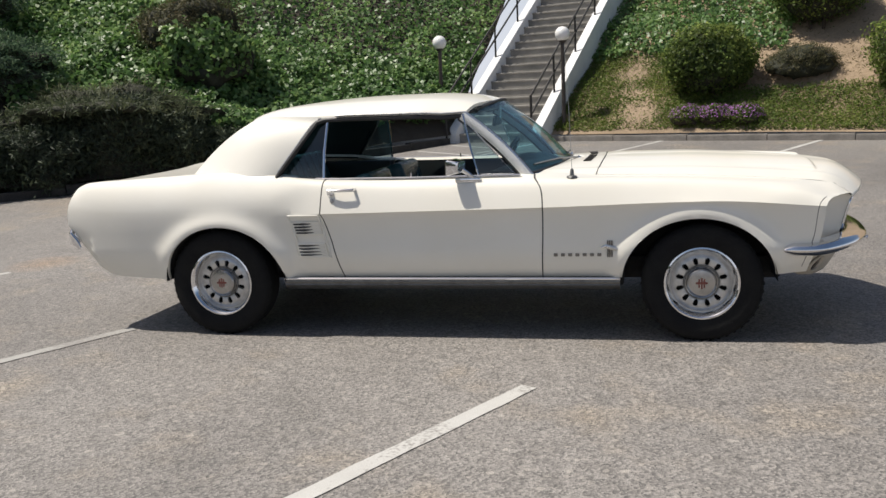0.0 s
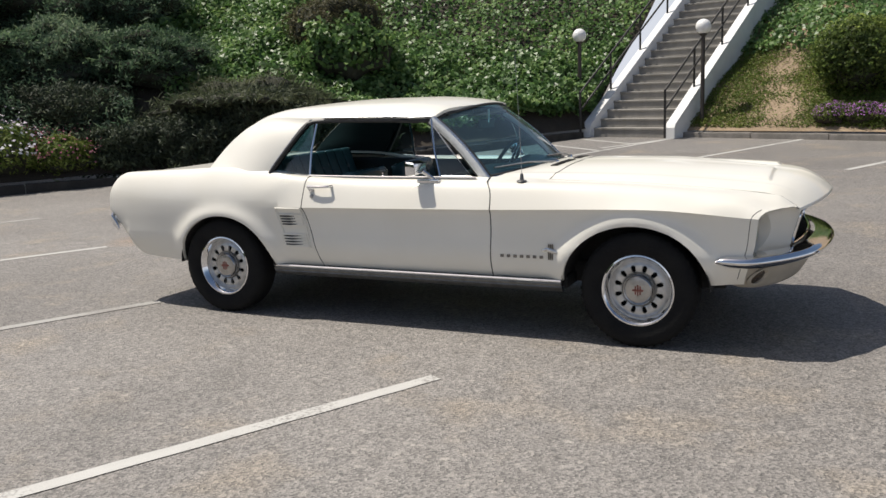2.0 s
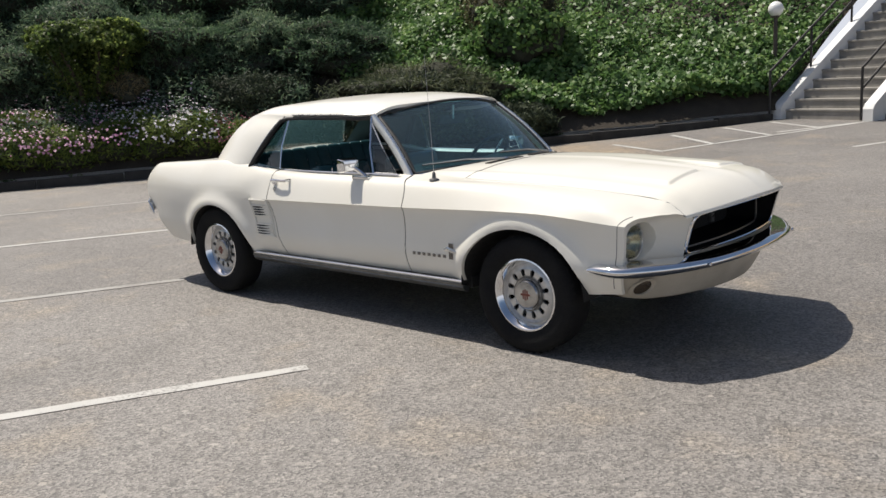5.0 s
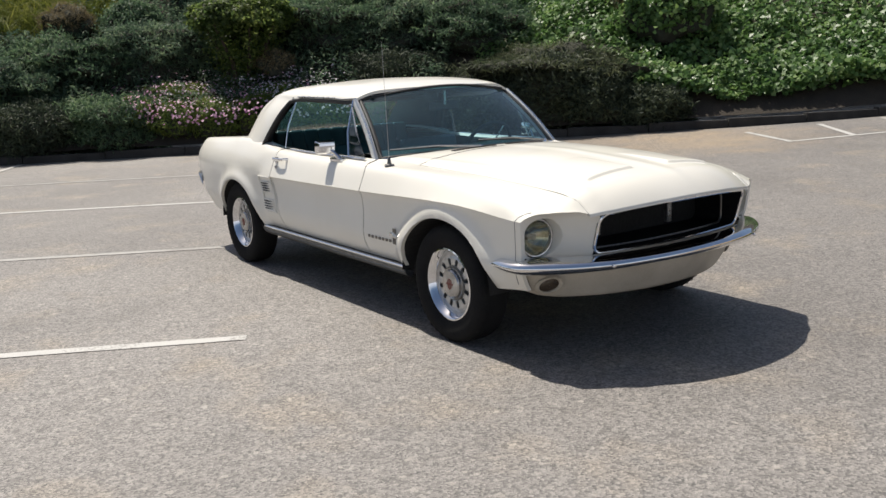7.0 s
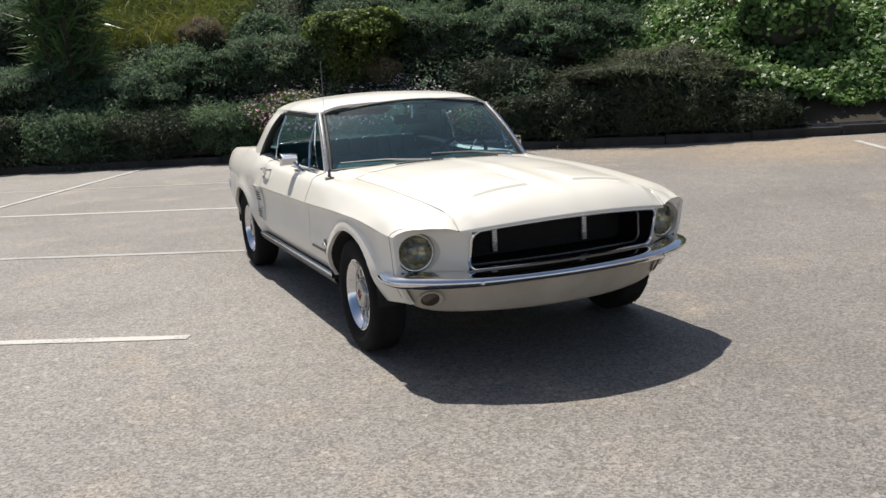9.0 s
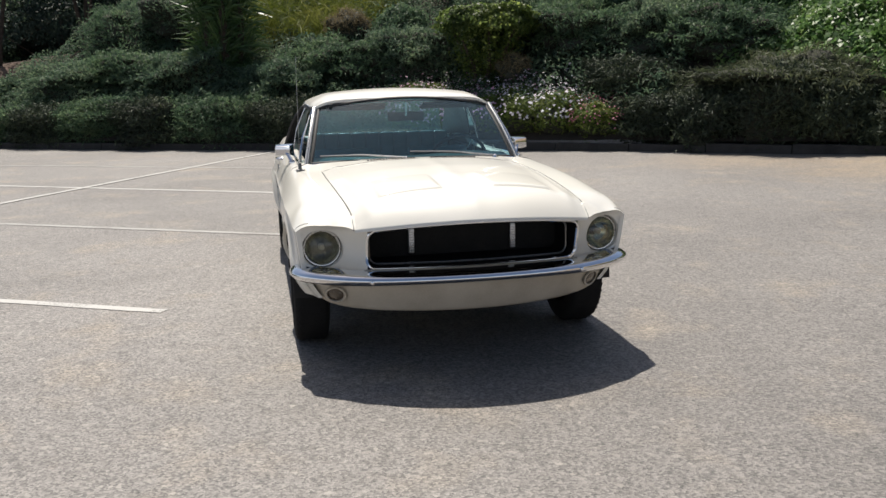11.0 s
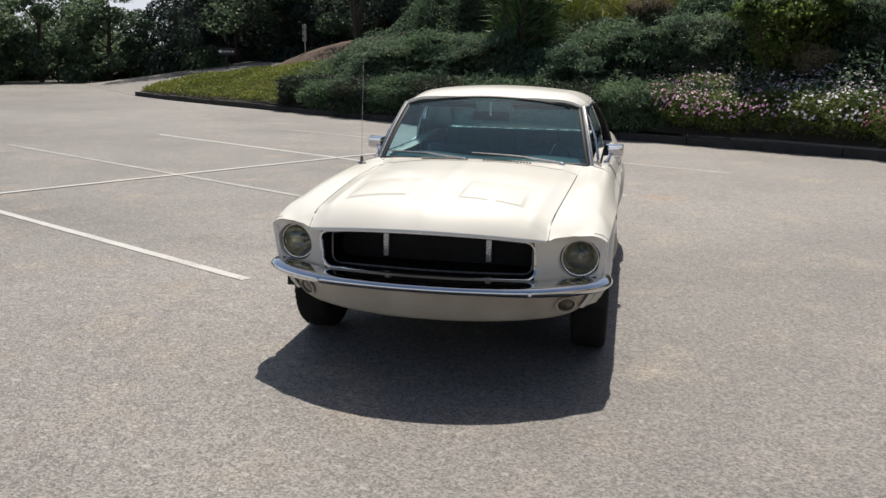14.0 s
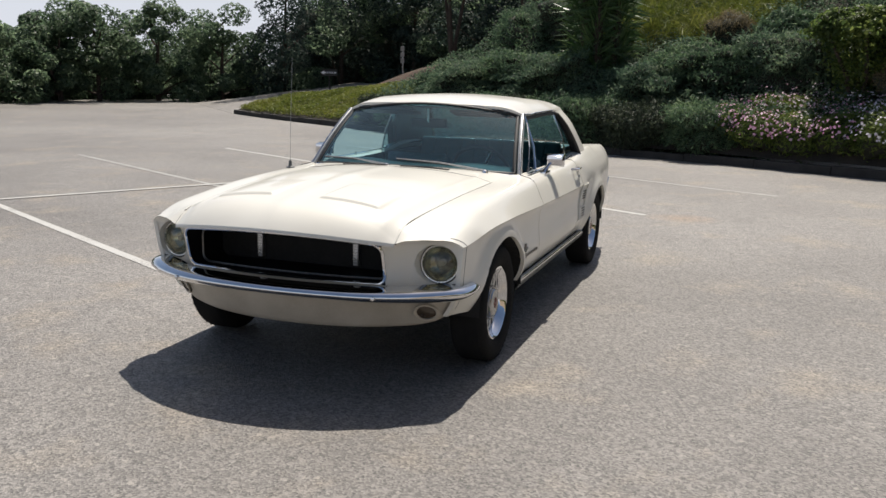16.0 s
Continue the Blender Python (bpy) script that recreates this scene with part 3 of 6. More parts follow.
def globe_lamp(x, y, z0, z1):
    e = base("globe_lamp", pose(x, y, z0), "white opal globe lamp on a slim brown post", "lamp", "globe lamps by the stair")
    V, F = tube([(0, 0, -0.2), (0, 0, z1 - z0 - 0.13)], 0.042, 12)
    piece("post", V, F, M_POST, e)
    V, F = lathe([(0.04, z1 - z0 - 0.19), (0.075, z1 - z0 - 0.17), (0.08, z1 - z0 - 0.13), (0.05, z1 - z0 - 0.125)], 20, "z")
    piece("collar", V, F, M_POST, e)
    bm = bmesh.new()
    bmesh.ops.create_uvsphere(bm, u_segments=28, v_segments=16, radius=0.155)
    bmesh.ops.translate(bm, vec=(0, 0, z1 - z0), verts=bm.verts)
    part("globe", bm, M_GLOBE, e, "white opal glass globe", sharp=80)


globe_lamp(-3.34, 14.37, 0.75, 2.47)
globe_lamp(-0.52, 13.63, 0.55, 2.46)


# ---- planting ----
def leaves_on(rs, C, N, L, Wd, material, name, spread=0.6, along=None):
    n = len(C)
    N = N + rs.normal(size=(n, 3)) * spread
    A = rs.normal(size=(n, 3)) if along is None else along + rs.normal(size=(n, 3)) * 0.5
    return quads(name, C, N, A, L * rs.uniform(0.6, 1.25, n), Wd * rs.uniform(0.6, 1.25, n), material)


def shrub(name, c, r, n, L, Wd, leaf, seed, label, category="shrub", group="", rough=0.22, freq=3.0, flat=0.35, core=M_TWIG, out=0.0, spread=0.6, trunk=None, kind="", boxy=2.0):
    """A bush: a lumpy twiggy core and many small leaves with an uneven outline."""
    rs = np.random.RandomState(seed)
    e = base(name, pose(*c), label, category, group, kind)
    D = rs.normal(size=(n, 3))
    D[:, 2] = np.where(D[:, 2] < -flat, np.abs(D[:, 2]), D[:, 2])
    D /= np.linalg.norm(D, axis=1, keepdims=True)
    R = np.array(r)
    def swell(Q):
        full = (np.hypot(Q[:, 0], Q[:, 1]) ** boxy + np.abs(Q[:, 2]) ** boxy) ** (-1 / boxy)
        return full * (1 + rough * lumps(Q, seed, freq) + rough * 0.45 * lumps(Q, seed + 7, freq * 2.7))
    h = swell(D)
    depth = 1 - np.abs(rs.normal(size=n)) * 0.12 + (rs.uniform(size=n) < 0.2) * rs.uniform(0, 0.16, n)
    C = D * (h * depth)[:, None] * R
    under(leaves_on(rs, C, D, L, Wd, leaf, "foliage", spread, D * out if out else None), e)
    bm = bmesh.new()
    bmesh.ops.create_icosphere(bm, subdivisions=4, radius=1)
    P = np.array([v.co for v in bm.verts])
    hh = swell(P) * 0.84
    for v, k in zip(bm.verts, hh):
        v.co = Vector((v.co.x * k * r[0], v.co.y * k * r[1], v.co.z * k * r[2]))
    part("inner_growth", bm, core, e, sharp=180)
    if trunk:
        for k in range(trunk):
            a = 6.28 * k / trunk + 0.4
            q = (0.12 * math.cos(a), 0.12 * math.sin(a))
            V, F = tube([(q[0], q[1], -r[2] - 0.7), (q[0] * 1.8, q[1] * 1.8, -r[2] * 0.75), (q[0] * 4, q[1] * 4, -r[2] * 0.2)], [0.045, 0.035, 0.025], 7)
            piece("stem", V, F, M_BARK, e)
    return e


def on_bank(s, d, lift=0.0):
    x, y, z = bank(s, d)
    return float(x), float(y), float(z) + lift


def carpet(name, place, s0, s1, d0, d1, n, L, Wd, leaf, seed, label, category, lift=(0.02, 0.16), tilt=(0.45, 0.45, 0.75), keep=None, spread=0.55):
    """A leafy cover over a stretch of bank, of kind stuff."""
    rs = np.random.RandomState(seed)
    s, d = rs.uniform(s0, s1, n), rs.uniform(d0, d1, n)
    if keep is not None:
        k = keep(s, d, rs)
        s, d = s[k], d[k]
    x, y, z = place(s, d)
    P = np.stack([x, y, z], -1)
    hump = 0.5 + 0.5 * lumps(P * np.array([1, 1, 0.3]), seed, 1.6)
    P[:, 2] += rs.uniform(*lift, len(s)) * (0.4 + 1.1 * hump)
    e = leaves_on(rs, P, np.tile(np.array(tilt), (len(s), 1)), L, Wd, leaf, name, spread)
    return tagged(e, label, category, kind="stuff")


# ivy over the slope beside the stair and behind the junipers
carpet("ivy", bank, 0.0, 9.0, 0.75, 7.5, 36000, 0.115, 0.10, L_IVY, 11, "dense glossy green ivy covering the bank", "ivy", (0.08, 0.34), (0.1, -0.5, 0.8))
carpet("ivy", bank, 8.8, 10.7, 3.4, 7.5, 5200, 0.135, 0.12, L_IVY, 15, "green ivy thinning out among the junipers", "ivy", (0.2, 0.5), (0.1, -0.5, 0.8))
carpet("ivy", bank, 0.0, 3.8, 0.55, 3.0, 5000, 0.12, 0.11, L_IVY, 12, "glossy green ivy above a dark bare strip", "ivy", (0.06, 0.3), (0.1, -0.5, 0.8))
carpet("ivy", bank_right, 0.0, 4.3, 2.7, 7.0, 8500, 0.11, 0.095, L_IVY, 13, "green ivy high on the bank beyond the bushes", "ivy", (0.05, 0.25), (-0.1, -0.6, 0.8))

carpet("ivy", bank, 0.0, 5.8, 0.42, 1.1, 4200, 0.12, 0.11, L_IVY, 14, "glossy ivy overhanging the bare strip at the kerb", "ivy", (0.22, 0.50), (0.1, -0.5, 0.8))

# junipers along the kerb, the largest mounds first
JUN = [(5.5, 0.80, -0.20, 0.74, 0.44), (6.5, 1.0, -0.15, 0.92, 0.54), (7.4, 1.12, -0.12, 1.05, 0.72), (8.7, 1.02, -0.18, 0.98, 0.54), (9.6, 0.95, -0.2, 0.8, 0.44), (10.3, 1.9, -0.1, 1.0, 0.60),
       (15.4, 1.08, -0.2, 1.0, 0.56), (16.9, 1.05, -0.2, 1.08, 0.60), (18.5, 1.08, -0.2, 1.12, 0.58), (20.1, 1.05, -0.2, 1.08, 0.60), (21.6, 1.08, -0.2, 1.04, 0.56), (23.0, 1.05, -0.2, 1.04, 0.56), (24.4, 1.05, -0.2, 1.0, 0.52), (25.6, 1.1, -0.15, 0.92, 0.48)]
for i, (s, d, lift, r, h) in enumerate(JUN):
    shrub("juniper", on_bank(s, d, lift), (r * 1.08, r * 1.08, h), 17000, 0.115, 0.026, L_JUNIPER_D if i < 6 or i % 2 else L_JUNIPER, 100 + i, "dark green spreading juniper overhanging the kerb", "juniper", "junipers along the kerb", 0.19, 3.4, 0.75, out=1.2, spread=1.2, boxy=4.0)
UP = [(9.3, 3.0, 0.15, 1.1, 0.6), (9.6, 4.9, 0.2, 1.2, 0.7), (10.4, 3.3, 0.20, 1.1, 0.65), (11.6, 3.3, 0.25, 1.2, 0.7), (12.9, 4.0, 0.2, 1.2, 0.7), (14.7, 2.9, 0.10, 1.15, 0.62), (16.4, 2.8, 0.05, 1.25, 0.5), (17.4, 2.1, 0.0, 1.0, 0.45),
      (20.4, 2.6, 0.05, 1.2, 0.5), (21.9, 2.9, 0.05, 1.3, 0.55), (23.4, 2.5, 0.05, 1.2, 0.5), (24.9, 2.7, 0.0, 1.1, 0.5), (11.4, 5.4, 0.3, 1.4, 0.9), (13.6, 5.8, 0.3, 1.3, 0.9), (21.7, 5.2, 0.2, 1.4, 0.8), (23.8, 4.9, 0.2, 1.4, 0.9)]
for i, (s, d, lift, r, h) in enumerate(UP):
    shrub("juniper", on_bank(s, d, lift), (r * 1.1, r * 1.1, h), 13000, 0.12, 0.028, L_JUNIPER_B if i % 3 else L_JUNIPER, 200 + i, "dark green juniper growing up the bank", "juniper", "junipers on the bank", 0.42, 3.0, 0.6, out=1.2, spread=1.2)
carpet("juniper_cover", bank, 9.5, 26.5, 0.3, 8.0, 90000, 0.115, 0.030, L_JUNIPER_B, 21, "low dark juniper sprays between the mounds", "ground cover", (0.02, 0.62), (0.4, 0.1, 0.8), spread=0.9)
shrub("ivy_bush", on_bank(4.7, 2.7, 0.35), (1.05, 1.05, 0.75), 3600, 0.13, 0.10, L_IVY, 301, "dark overgrown bush with ivy climbing on it", "bush", rough=0.25)
shrub("brown_bush", on_bank(4.7, 3.1, 0.65), (0.95, 0.95, 0.85), 6000, 0.10, 0.03, L_ROSEMARY, 302, "dark brownish overgrown bush on the ivy bank", "bush", rough=0.25, out=1.0)
shrub("wiry_shrub", on_bank(7.3, 1.55, 0.12), (1.5, 1.5, 0.42), 8000, 0.17, 0.022, L_WIRY, 303, "brownish green wiry shrub above the juniper", "bush", rough=0.45, freq=3.4, out=1.3, spread=1.0)

# the small round-headed tree and the flowers under it
tx, ty, tz = on_bank(13.15, 1.8)
ct = base("clipped_tree", pose(tx, ty + 0.1, tz), "small tree with a clipped yellow-green crown on several leafy stems", "tree")
rc = np.random.RandomState(322)
D = rc.normal(size=(11000, 3))
D[:, 2] = np.where(D[:, 2] < -0.5, np.abs(D[:, 2]), D[:, 2])
D /= np.linalg.norm(D, axis=1, keepdims=True)
full = (np.hypot(D[:, 0], D[:, 1]) ** 2.8 + np.abs(D[:, 2]) ** 2.8) ** (-1 / 2.8) * (1 + 0.17 * lumps(D, 320, 3.6) + 0.08 * lumps(D, 321, 8.0))
C = D * (full * (1 - np.abs(rc.normal(size=11000)) * 0.12))[:, None] * np.array([0.98, 1.02, 0.36]) + np.array([0, 0, 1.40])
under(leaves_on(rc, C, D + np.array([0, 0, 0.5]), 0.085, 0.055, L_HEDGE, "crown", 0.6), ct)
for k in range(7):
    a = 0.5 + 0.9 * k
    foot, knee, tip = 0.22, 0.30 + 0.05 * (k % 3), 0.72 + 0.1 * (k % 2)
    pts = [(foot * math.cos(a), foot * math.sin(a), -0.15), (knee * math.cos(a + 0.3), knee * math.sin(a + 0.3), 0.55), (tip * math.cos(a + 0.2), tip * math.sin(a + 0.2), 1.28)]
    V, F = tube(pts, [0.055, 0.042, 0.018], 8)
    piece("stem", V, F, M_BARK, ct)
    h = rc.uniform(0.05, 1.2, 420)
    C = np.stack([np.interp(h, [-0.15, 0.55, 1.28], [p[i] for p in pts]) for i in range(2)] + [h], -1) + rc.normal(size=(420, 3)) * 0.13
    under(leaves_on(rc, C, rc.normal(size=(420, 3)) + np.array([0.4, 0, 0.6]), 0.085, 0.055, L_HEDGE, "lower_leaves", 0.6), ct)
shrub("dry_shrub", on_bank(12.5, 1.7, 0.45), (0.45, 0.45, 0.35), 1600, 0.12, 0.012, L_DRY, 321, "pale dry twiggy shrub among the junipers", "shrub", rough=0.3, out=1.5, core=M_TWIG)
DAISY = [(10.6, 0.65, 0.55, 0.42, L_CORAL, 99, 0.041), (11.4, 0.85, 0.66, 0.55, L_WHITEFL, 148, 0.061), (12.1, 0.75, 0.62, 0.52, L_WHITEFL, 161, 0.061), (12.8, 0.80, 0.62, 0.50, L_PINK, 186, 0.059), (13.5, 0.75, 0.62, 0.50, L_PINK, 198, 0.059), (14.2, 0.80, 0.62, 0.46, L_PINK, 210, 0.057), (14.9, 0.95, 0.60, 0.42, L_PINK, 186, 0.055), (12.4, 1.5, 0.55, 0.24, L_WHITEFL, 90, 0.057), (14.3, 1.6, 0.65, 0.26, L_PINK, 198, 0.055)]
for i, (s, d, r, h, fl, nf, sz) in enumerate(DAISY):
    h *= 0.82
    e = shrub("daisy_bush", on_bank(s, d - 0.12, 0.10), (r, r, h), 3200, 0.11, 0.028, L_COVER, 330 + i, "leafy green daisy bush in flower behind the kerb", "flowers", "daisy bushes", 0.2, 4.0, 0.6, out=0.8)
    rp = np.random.RandomState(400 + i)
    D = rp.normal(size=(nf, 3)) + np.array([0.25, -0.15, 0.35])
    D[:, 2] = np.abs(D[:, 2])
    D /= np.linalg.norm(D, axis=1, keepdims=True)
    under(leaves_on(rp, D * np.array([r, r, h]) * rp.uniform(1.0, 1.22, (nf, 1)), D + np.array([0.2, -0.2, 0.5]), sz, sz, fl, "blossom", 0.3), e)
rs = np.random.RandomState(77)


def blossom(name, spots, n, size, material, label, up=(0.15, 0.0, 1.0)):
    C = []
    for (s, d, lift, r) in spots:
        k = n // len(spots)
        x, y, z = bank(s + rs.normal(size=k) * r, np.clip(d + rs.normal(size=k) * r * 0.8, 0.12, 9))
        C.append(np.stack([x, y, z + lift + rs.normal(size=k) * 0.07], -1))
    C = np.concatenate(C)
    return tagged(leaves_on(rs, C, np.tile(np.array(up), (len(C), 1)), size, size, material, name, 0.35), label, "flowers", kind="stuff")


blossom("white_flowers", [(11.4, 0.95, 0.46, 0.28), (11.9, 1.05, 0.46, 0.3), (12.6, 1.0, 0.44, 0.3), (13.3, 1.2, 0.36, 0.4)], 420, 0.058, L_WHITEFL, "white daisy flowers held above the leaves")
blossom("pink_flowers", [(12.4, 0.8, 0.44, 0.4), (13.0, 1.05, 0.42, 0.4), (13.6, 0.8, 0.42, 0.4), (14.2, 1.0, 0.38, 0.45), (13.8, 1.6, 0.22, 0.5), (14.8, 1.4, 0.24, 0.45), (14.9, 0.9, 0.28, 0.4)], 800, 0.054, L_PINK, "pink and mauve daisy flowers above the leaves")
blossom("coral_flowers", [(10.4, 0.55, 0.36, 0.3), (11.0, 0.5, 0.40, 0.3)], 700, 0.045, L_CORAL, "small coral pink flowers at the kerb")

# the light-green bank at the end of the kerb
carpet("bank_grass", bank, 26.0, KLEN, 0.2, 6.0, 48000, 0.10, 0.035, L_GRASS, 31, "light yellow-green ground cover on the low bank", "ground cover", (0.0, 0.16), (0.2, -0.3, 1.0), spread=0.8)

# spiky yucca
yx, yy, yz = on_bank(19.3, 2.6, 0.25)
yucca = base("yucca", pose(yx, yy, yz), "tall yucca with long narrow spiky leaves", "yucca")
r = np.random.RandomState(41)
C, N, A, LL = [], [], [], []
for k in range(2200):
    h = r.uniform(-0.25, 2.6)
    ring = r.uniform(0, 6.283)
    head = r.uniform(0, 1)
    hub = np.array([0.45 * math.cos(int(head * 5) * 1.26), 0.45 * math.sin(int(head * 5) * 1.26), h])
    el = r.uniform(-0.5, 1.1)
    d = np.array([math.cos(ring) * math.cos(el), math.sin(ring) * math.cos(el), math.sin(el)])
    L = r.uniform(0.5, 0.85)
    C.append(hub + d * L * 0.55)
    A.append(d)
    N.append(np.cross(d, r.normal(size=3)))
    LL.append(L)
under(quads("leaves", np.array(C), np.array(N), np.array(A), np.array(LL), 0.045, L_STRAP, 0.05), yucca)
for k in range(5):
    q = (0.40 * math.cos(k * 1.26), 0.40 * math.sin(k * 1.26))
    V, F = tube([(q[0] * 0.5, q[1] * 0.5, -0.9), (q[0], q[1], 1.0), (q[0], q[1], 2.3)], [0.12, 0.10, 0.06], 8)
    piece("trunk", V, F, M_BARK, yucca)
carpet("tall_grass", bank, 15.6, 21.0, 3.7, 9.0, 20000, 0.50, 0.022, L_GRASS, 43, "tall light-green grass high on the bank", "grass", (0.15, 0.8), (0.9, 0.0, 0.25), spread=0.5)
shrub("grey_shrub", on_bank(16.6, 3.6, 0.45), (0.55, 0.55, 0.45), 2600, 0.12, 0.014, L_DRY, 345, "grey dry wispy shrub on the bank", "shrub", rough=0.25, out=1.3)
shrub("dark_shrub", on_bank(15.3, 3.6, 0.40), (0.7, 0.7, 0.55), 4200, 0.10, 0.04, L_JUNIPER, 346, "dark rounded shrub on the bank", "shrub")

# right-hand bank
def patchy(s, d, rs):
    P = np.stack([s, d, s * 0], -1)
    return lumps(P, 9, 0.9) + rs.normal(size=len(s)) * 0.22 > 0.0


carpet("ground_cover", bank_right, -0.1, 3.4, 0.25, 3.2, 30000, 0.065, 0.024, L_COVER, 51, "patchy green ground cover on dry soil", "ground cover", (0.0, 0.10), (-0.1, -0.4, 0.9), patchy, 0.8)
carpet("ground_cover", bank_right, 3.4, 14.0, 0.2, 1.5, 40000, 0.065, 0.024, L_COVER, 52, "green ground cover behind the kerb", "ground cover", (0.0, 0.12), (-0.1, -0.4, 0.9), lambda s, d, rs: patchy(s + 2.0, d, rs) | (d < 0.7), 0.8)
carpet("dry_weeds", bank_right, -0.1, 14.0, 0.3, 6.0, 16000, 0.09, 0.016, L_DRY, 53, "scattered dry weeds on the brown bank", "weeds", (0.0, 0.08), (-0.1, -0.4, 0.9), patchy, 0.8)


def on_right(s, d, lift=0.0):
    x, y, z = bank_right(s, d)
    return float(x), float(y), float(z) + lift


shrub("round_bush", on_right(3.05, 1.45, 0.66), (0.90, 0.84, 0.72), 15000, 0.075, 0.05, L_HEDGE, 360, "rounded clipped green bush on the bank", "bush", "round bushes", 0.10, 4.0, 0.9, trunk=4)
shrub("round_bush", on_right(7.1, 1.5, 0.55), (1.05, 0.95, 0.85), 13000, 0.075, 0.05, L_HEDGE, 361, "rounded clipped green bush on the bank", "bush", "round bushes", 0.10, 4.0, 0.9, trunk=4)
shrub("round_bush", on_right(4.8, 3.7, 0.80), (1.0, 0.9, 0.8), 9000, 0.075, 0.05, L_HEDGE, 362, "rounded dark bush higher on the bank", "bush", "round bushes", 0.12, 4.0, 0.9, trunk=4)
shrub("low_brown_shrub", on_right(4.75, 1.9, 0.16), (0.75, 0.6, 0.36), 3500, 0.11, 0.014, L_ROSEMARY, 363, "low brownish shrub on dry soil", "shrub", rough=0.25, out=0.8)
for i, s in enumerate((2.92, 3.45, 4.0)):
    e = shrub("purple_flowers", on_right(s, 0.45, 0.10), (0.36, 0.3, 0.23), 1500, 0.07, 0.02, L_COVER, 370 + i, "low green mound sprinkled with purple flowers behind the kerb", "flowers", "purple flower mounds", 0.25, 5.0, 0.5, core=M_HUMUS)
    rp = np.random.RandomState(380 + i)
    D = rp.normal(size=(420, 3))
    D[:, 2] = np.abs(D[:, 2])
    D /= np.linalg.norm(D, axis=1, keepdims=True)
    under(leaves_on(rp, D * np.array([0.37, 0.31, 0.245]) * rp.uniform(0.9, 1.1, (420, 1)), D, 0.036, 0.03, L_PURPLE, "blossom", 0.5), e)


# ---- far trees and signs ----
def tree(c, height, spread, n, leaf, seed, label, L=0.22, lean=0.0, trunk_r=0.14, low=0.25):
    rs = np.random.RandomState(seed)
    e = base("tree", pose(*c), label, "tree", "trees beyond the lot")
    top = height * 0.75
    V, F = tube([(0, 0, -0.5), (lean * 0.3, 0, top * 0.4), (lean, 0.1, top)], [trunk_r, trunk_r * 0.75, trunk_r * 0.3], 9)
    piece("trunk", V, F, M_BARK, e)
    C, N = [], []
    for k in range(26):
        a, h = rs.uniform(0, 6.283), rs.uniform(low, 1.0) * height
        q = rs.uniform(0.15, 1) * spread * (1.05 - 0.55 * abs(h / height - 0.5))
        p = np.array([math.cos(a) * q, math.sin(a) * q, h])
        st = np.array([lean * 0.3, 0, max(0.3, h - q * 0.7)])
        if k % 2 == 0:
            V, F = tube([st, (st + p) / 2 + (0, 0, 0.1), p], [trunk_r * 0.35, trunk_r * 0.22, 0.02], 6)
            piece("limb", V, F, M_BARK, e)
        m = n // 26
        rad = rs.uniform(0.35, 0.8) * spread * 0.5
        D = rs.normal(size=(m, 3))
        D /= np.linalg.norm(D, axis=1, keepdims=True)
        C.append(p + D * rad * (rs.uniform(size=(m, 1)) ** 0.15) * np.array([1, 1, 0.7]))
        N.append(D)
    under(leaves_on(rs, np.concatenate(C), np.concatenate(N) + np.array([0, 0, 0.4]), L, L * 0.45, leaf, "crown", 0.7), e)
    return e


far = [(-16.5, -27.5, 4.4, 2.2, L_TREE), (-19.5, -28.5, 5.6, 2.6, L_TREE), (-22.5, -28.0, 3.0, 2.0, L_TREE), (-26.2, -27.6, 3.8, 1.7, L_TREE), (-28.0, -27.0, 4.4, 1.9, L_TREE), (-31.0, -26.0, 4.6, 2.1, L_TREE),
       (-33.5, -24.0, 4.4, 1.9, L_TREE), (-35.5, -21.5, 7.5, 3.0, L_TREE_D), (-36.0, -18.5, 7.5, 3.0, L_TREE), (-38.0, -16.0, 8.0, 3.0, L_TREE_D), (-37.0, -12.0, 8.0, 3.0, L_TREE), (-35.0, -9.0, 8.0, 3.0, L_TREE_D), (-34.0, -5.5, 8.0, 3.0, L_TREE_D), (-32.0, -2.0, 8.0, 3.0, L_TREE_D),
       (-36.5, -9.0, 6.5, 2.6, L_TREE_D), (-33.0, -3.0, 6.5, 2.8, L_TREE_D), (-36.0, -14.5, 7.0, 2.8, L_TREE_D), (-28.0, 1.0, 6.5, 2.6, L_TREE_D), (-38.0, -28.0, 4.2, 2.4, L_TREE), (-14.0, -30.0, 5.0, 2.6, L_TREE), (-27.0, -31.0, 3.2, 2.2, L_TREE), (-21.0, -32.0, 3.0, 2.2, L_TREE)]
for i, (x, y, h, sp, lf) in enumerate(far):
    tree((x, y, 0), h, sp * 1.15, 10500 if lf is L_TREE else 13000, lf, 500 + i, "leafy tree beyond the parking lot" if lf is L_TREE else "dark dense tree beyond the parking lot", L=0.21, low=0.06)
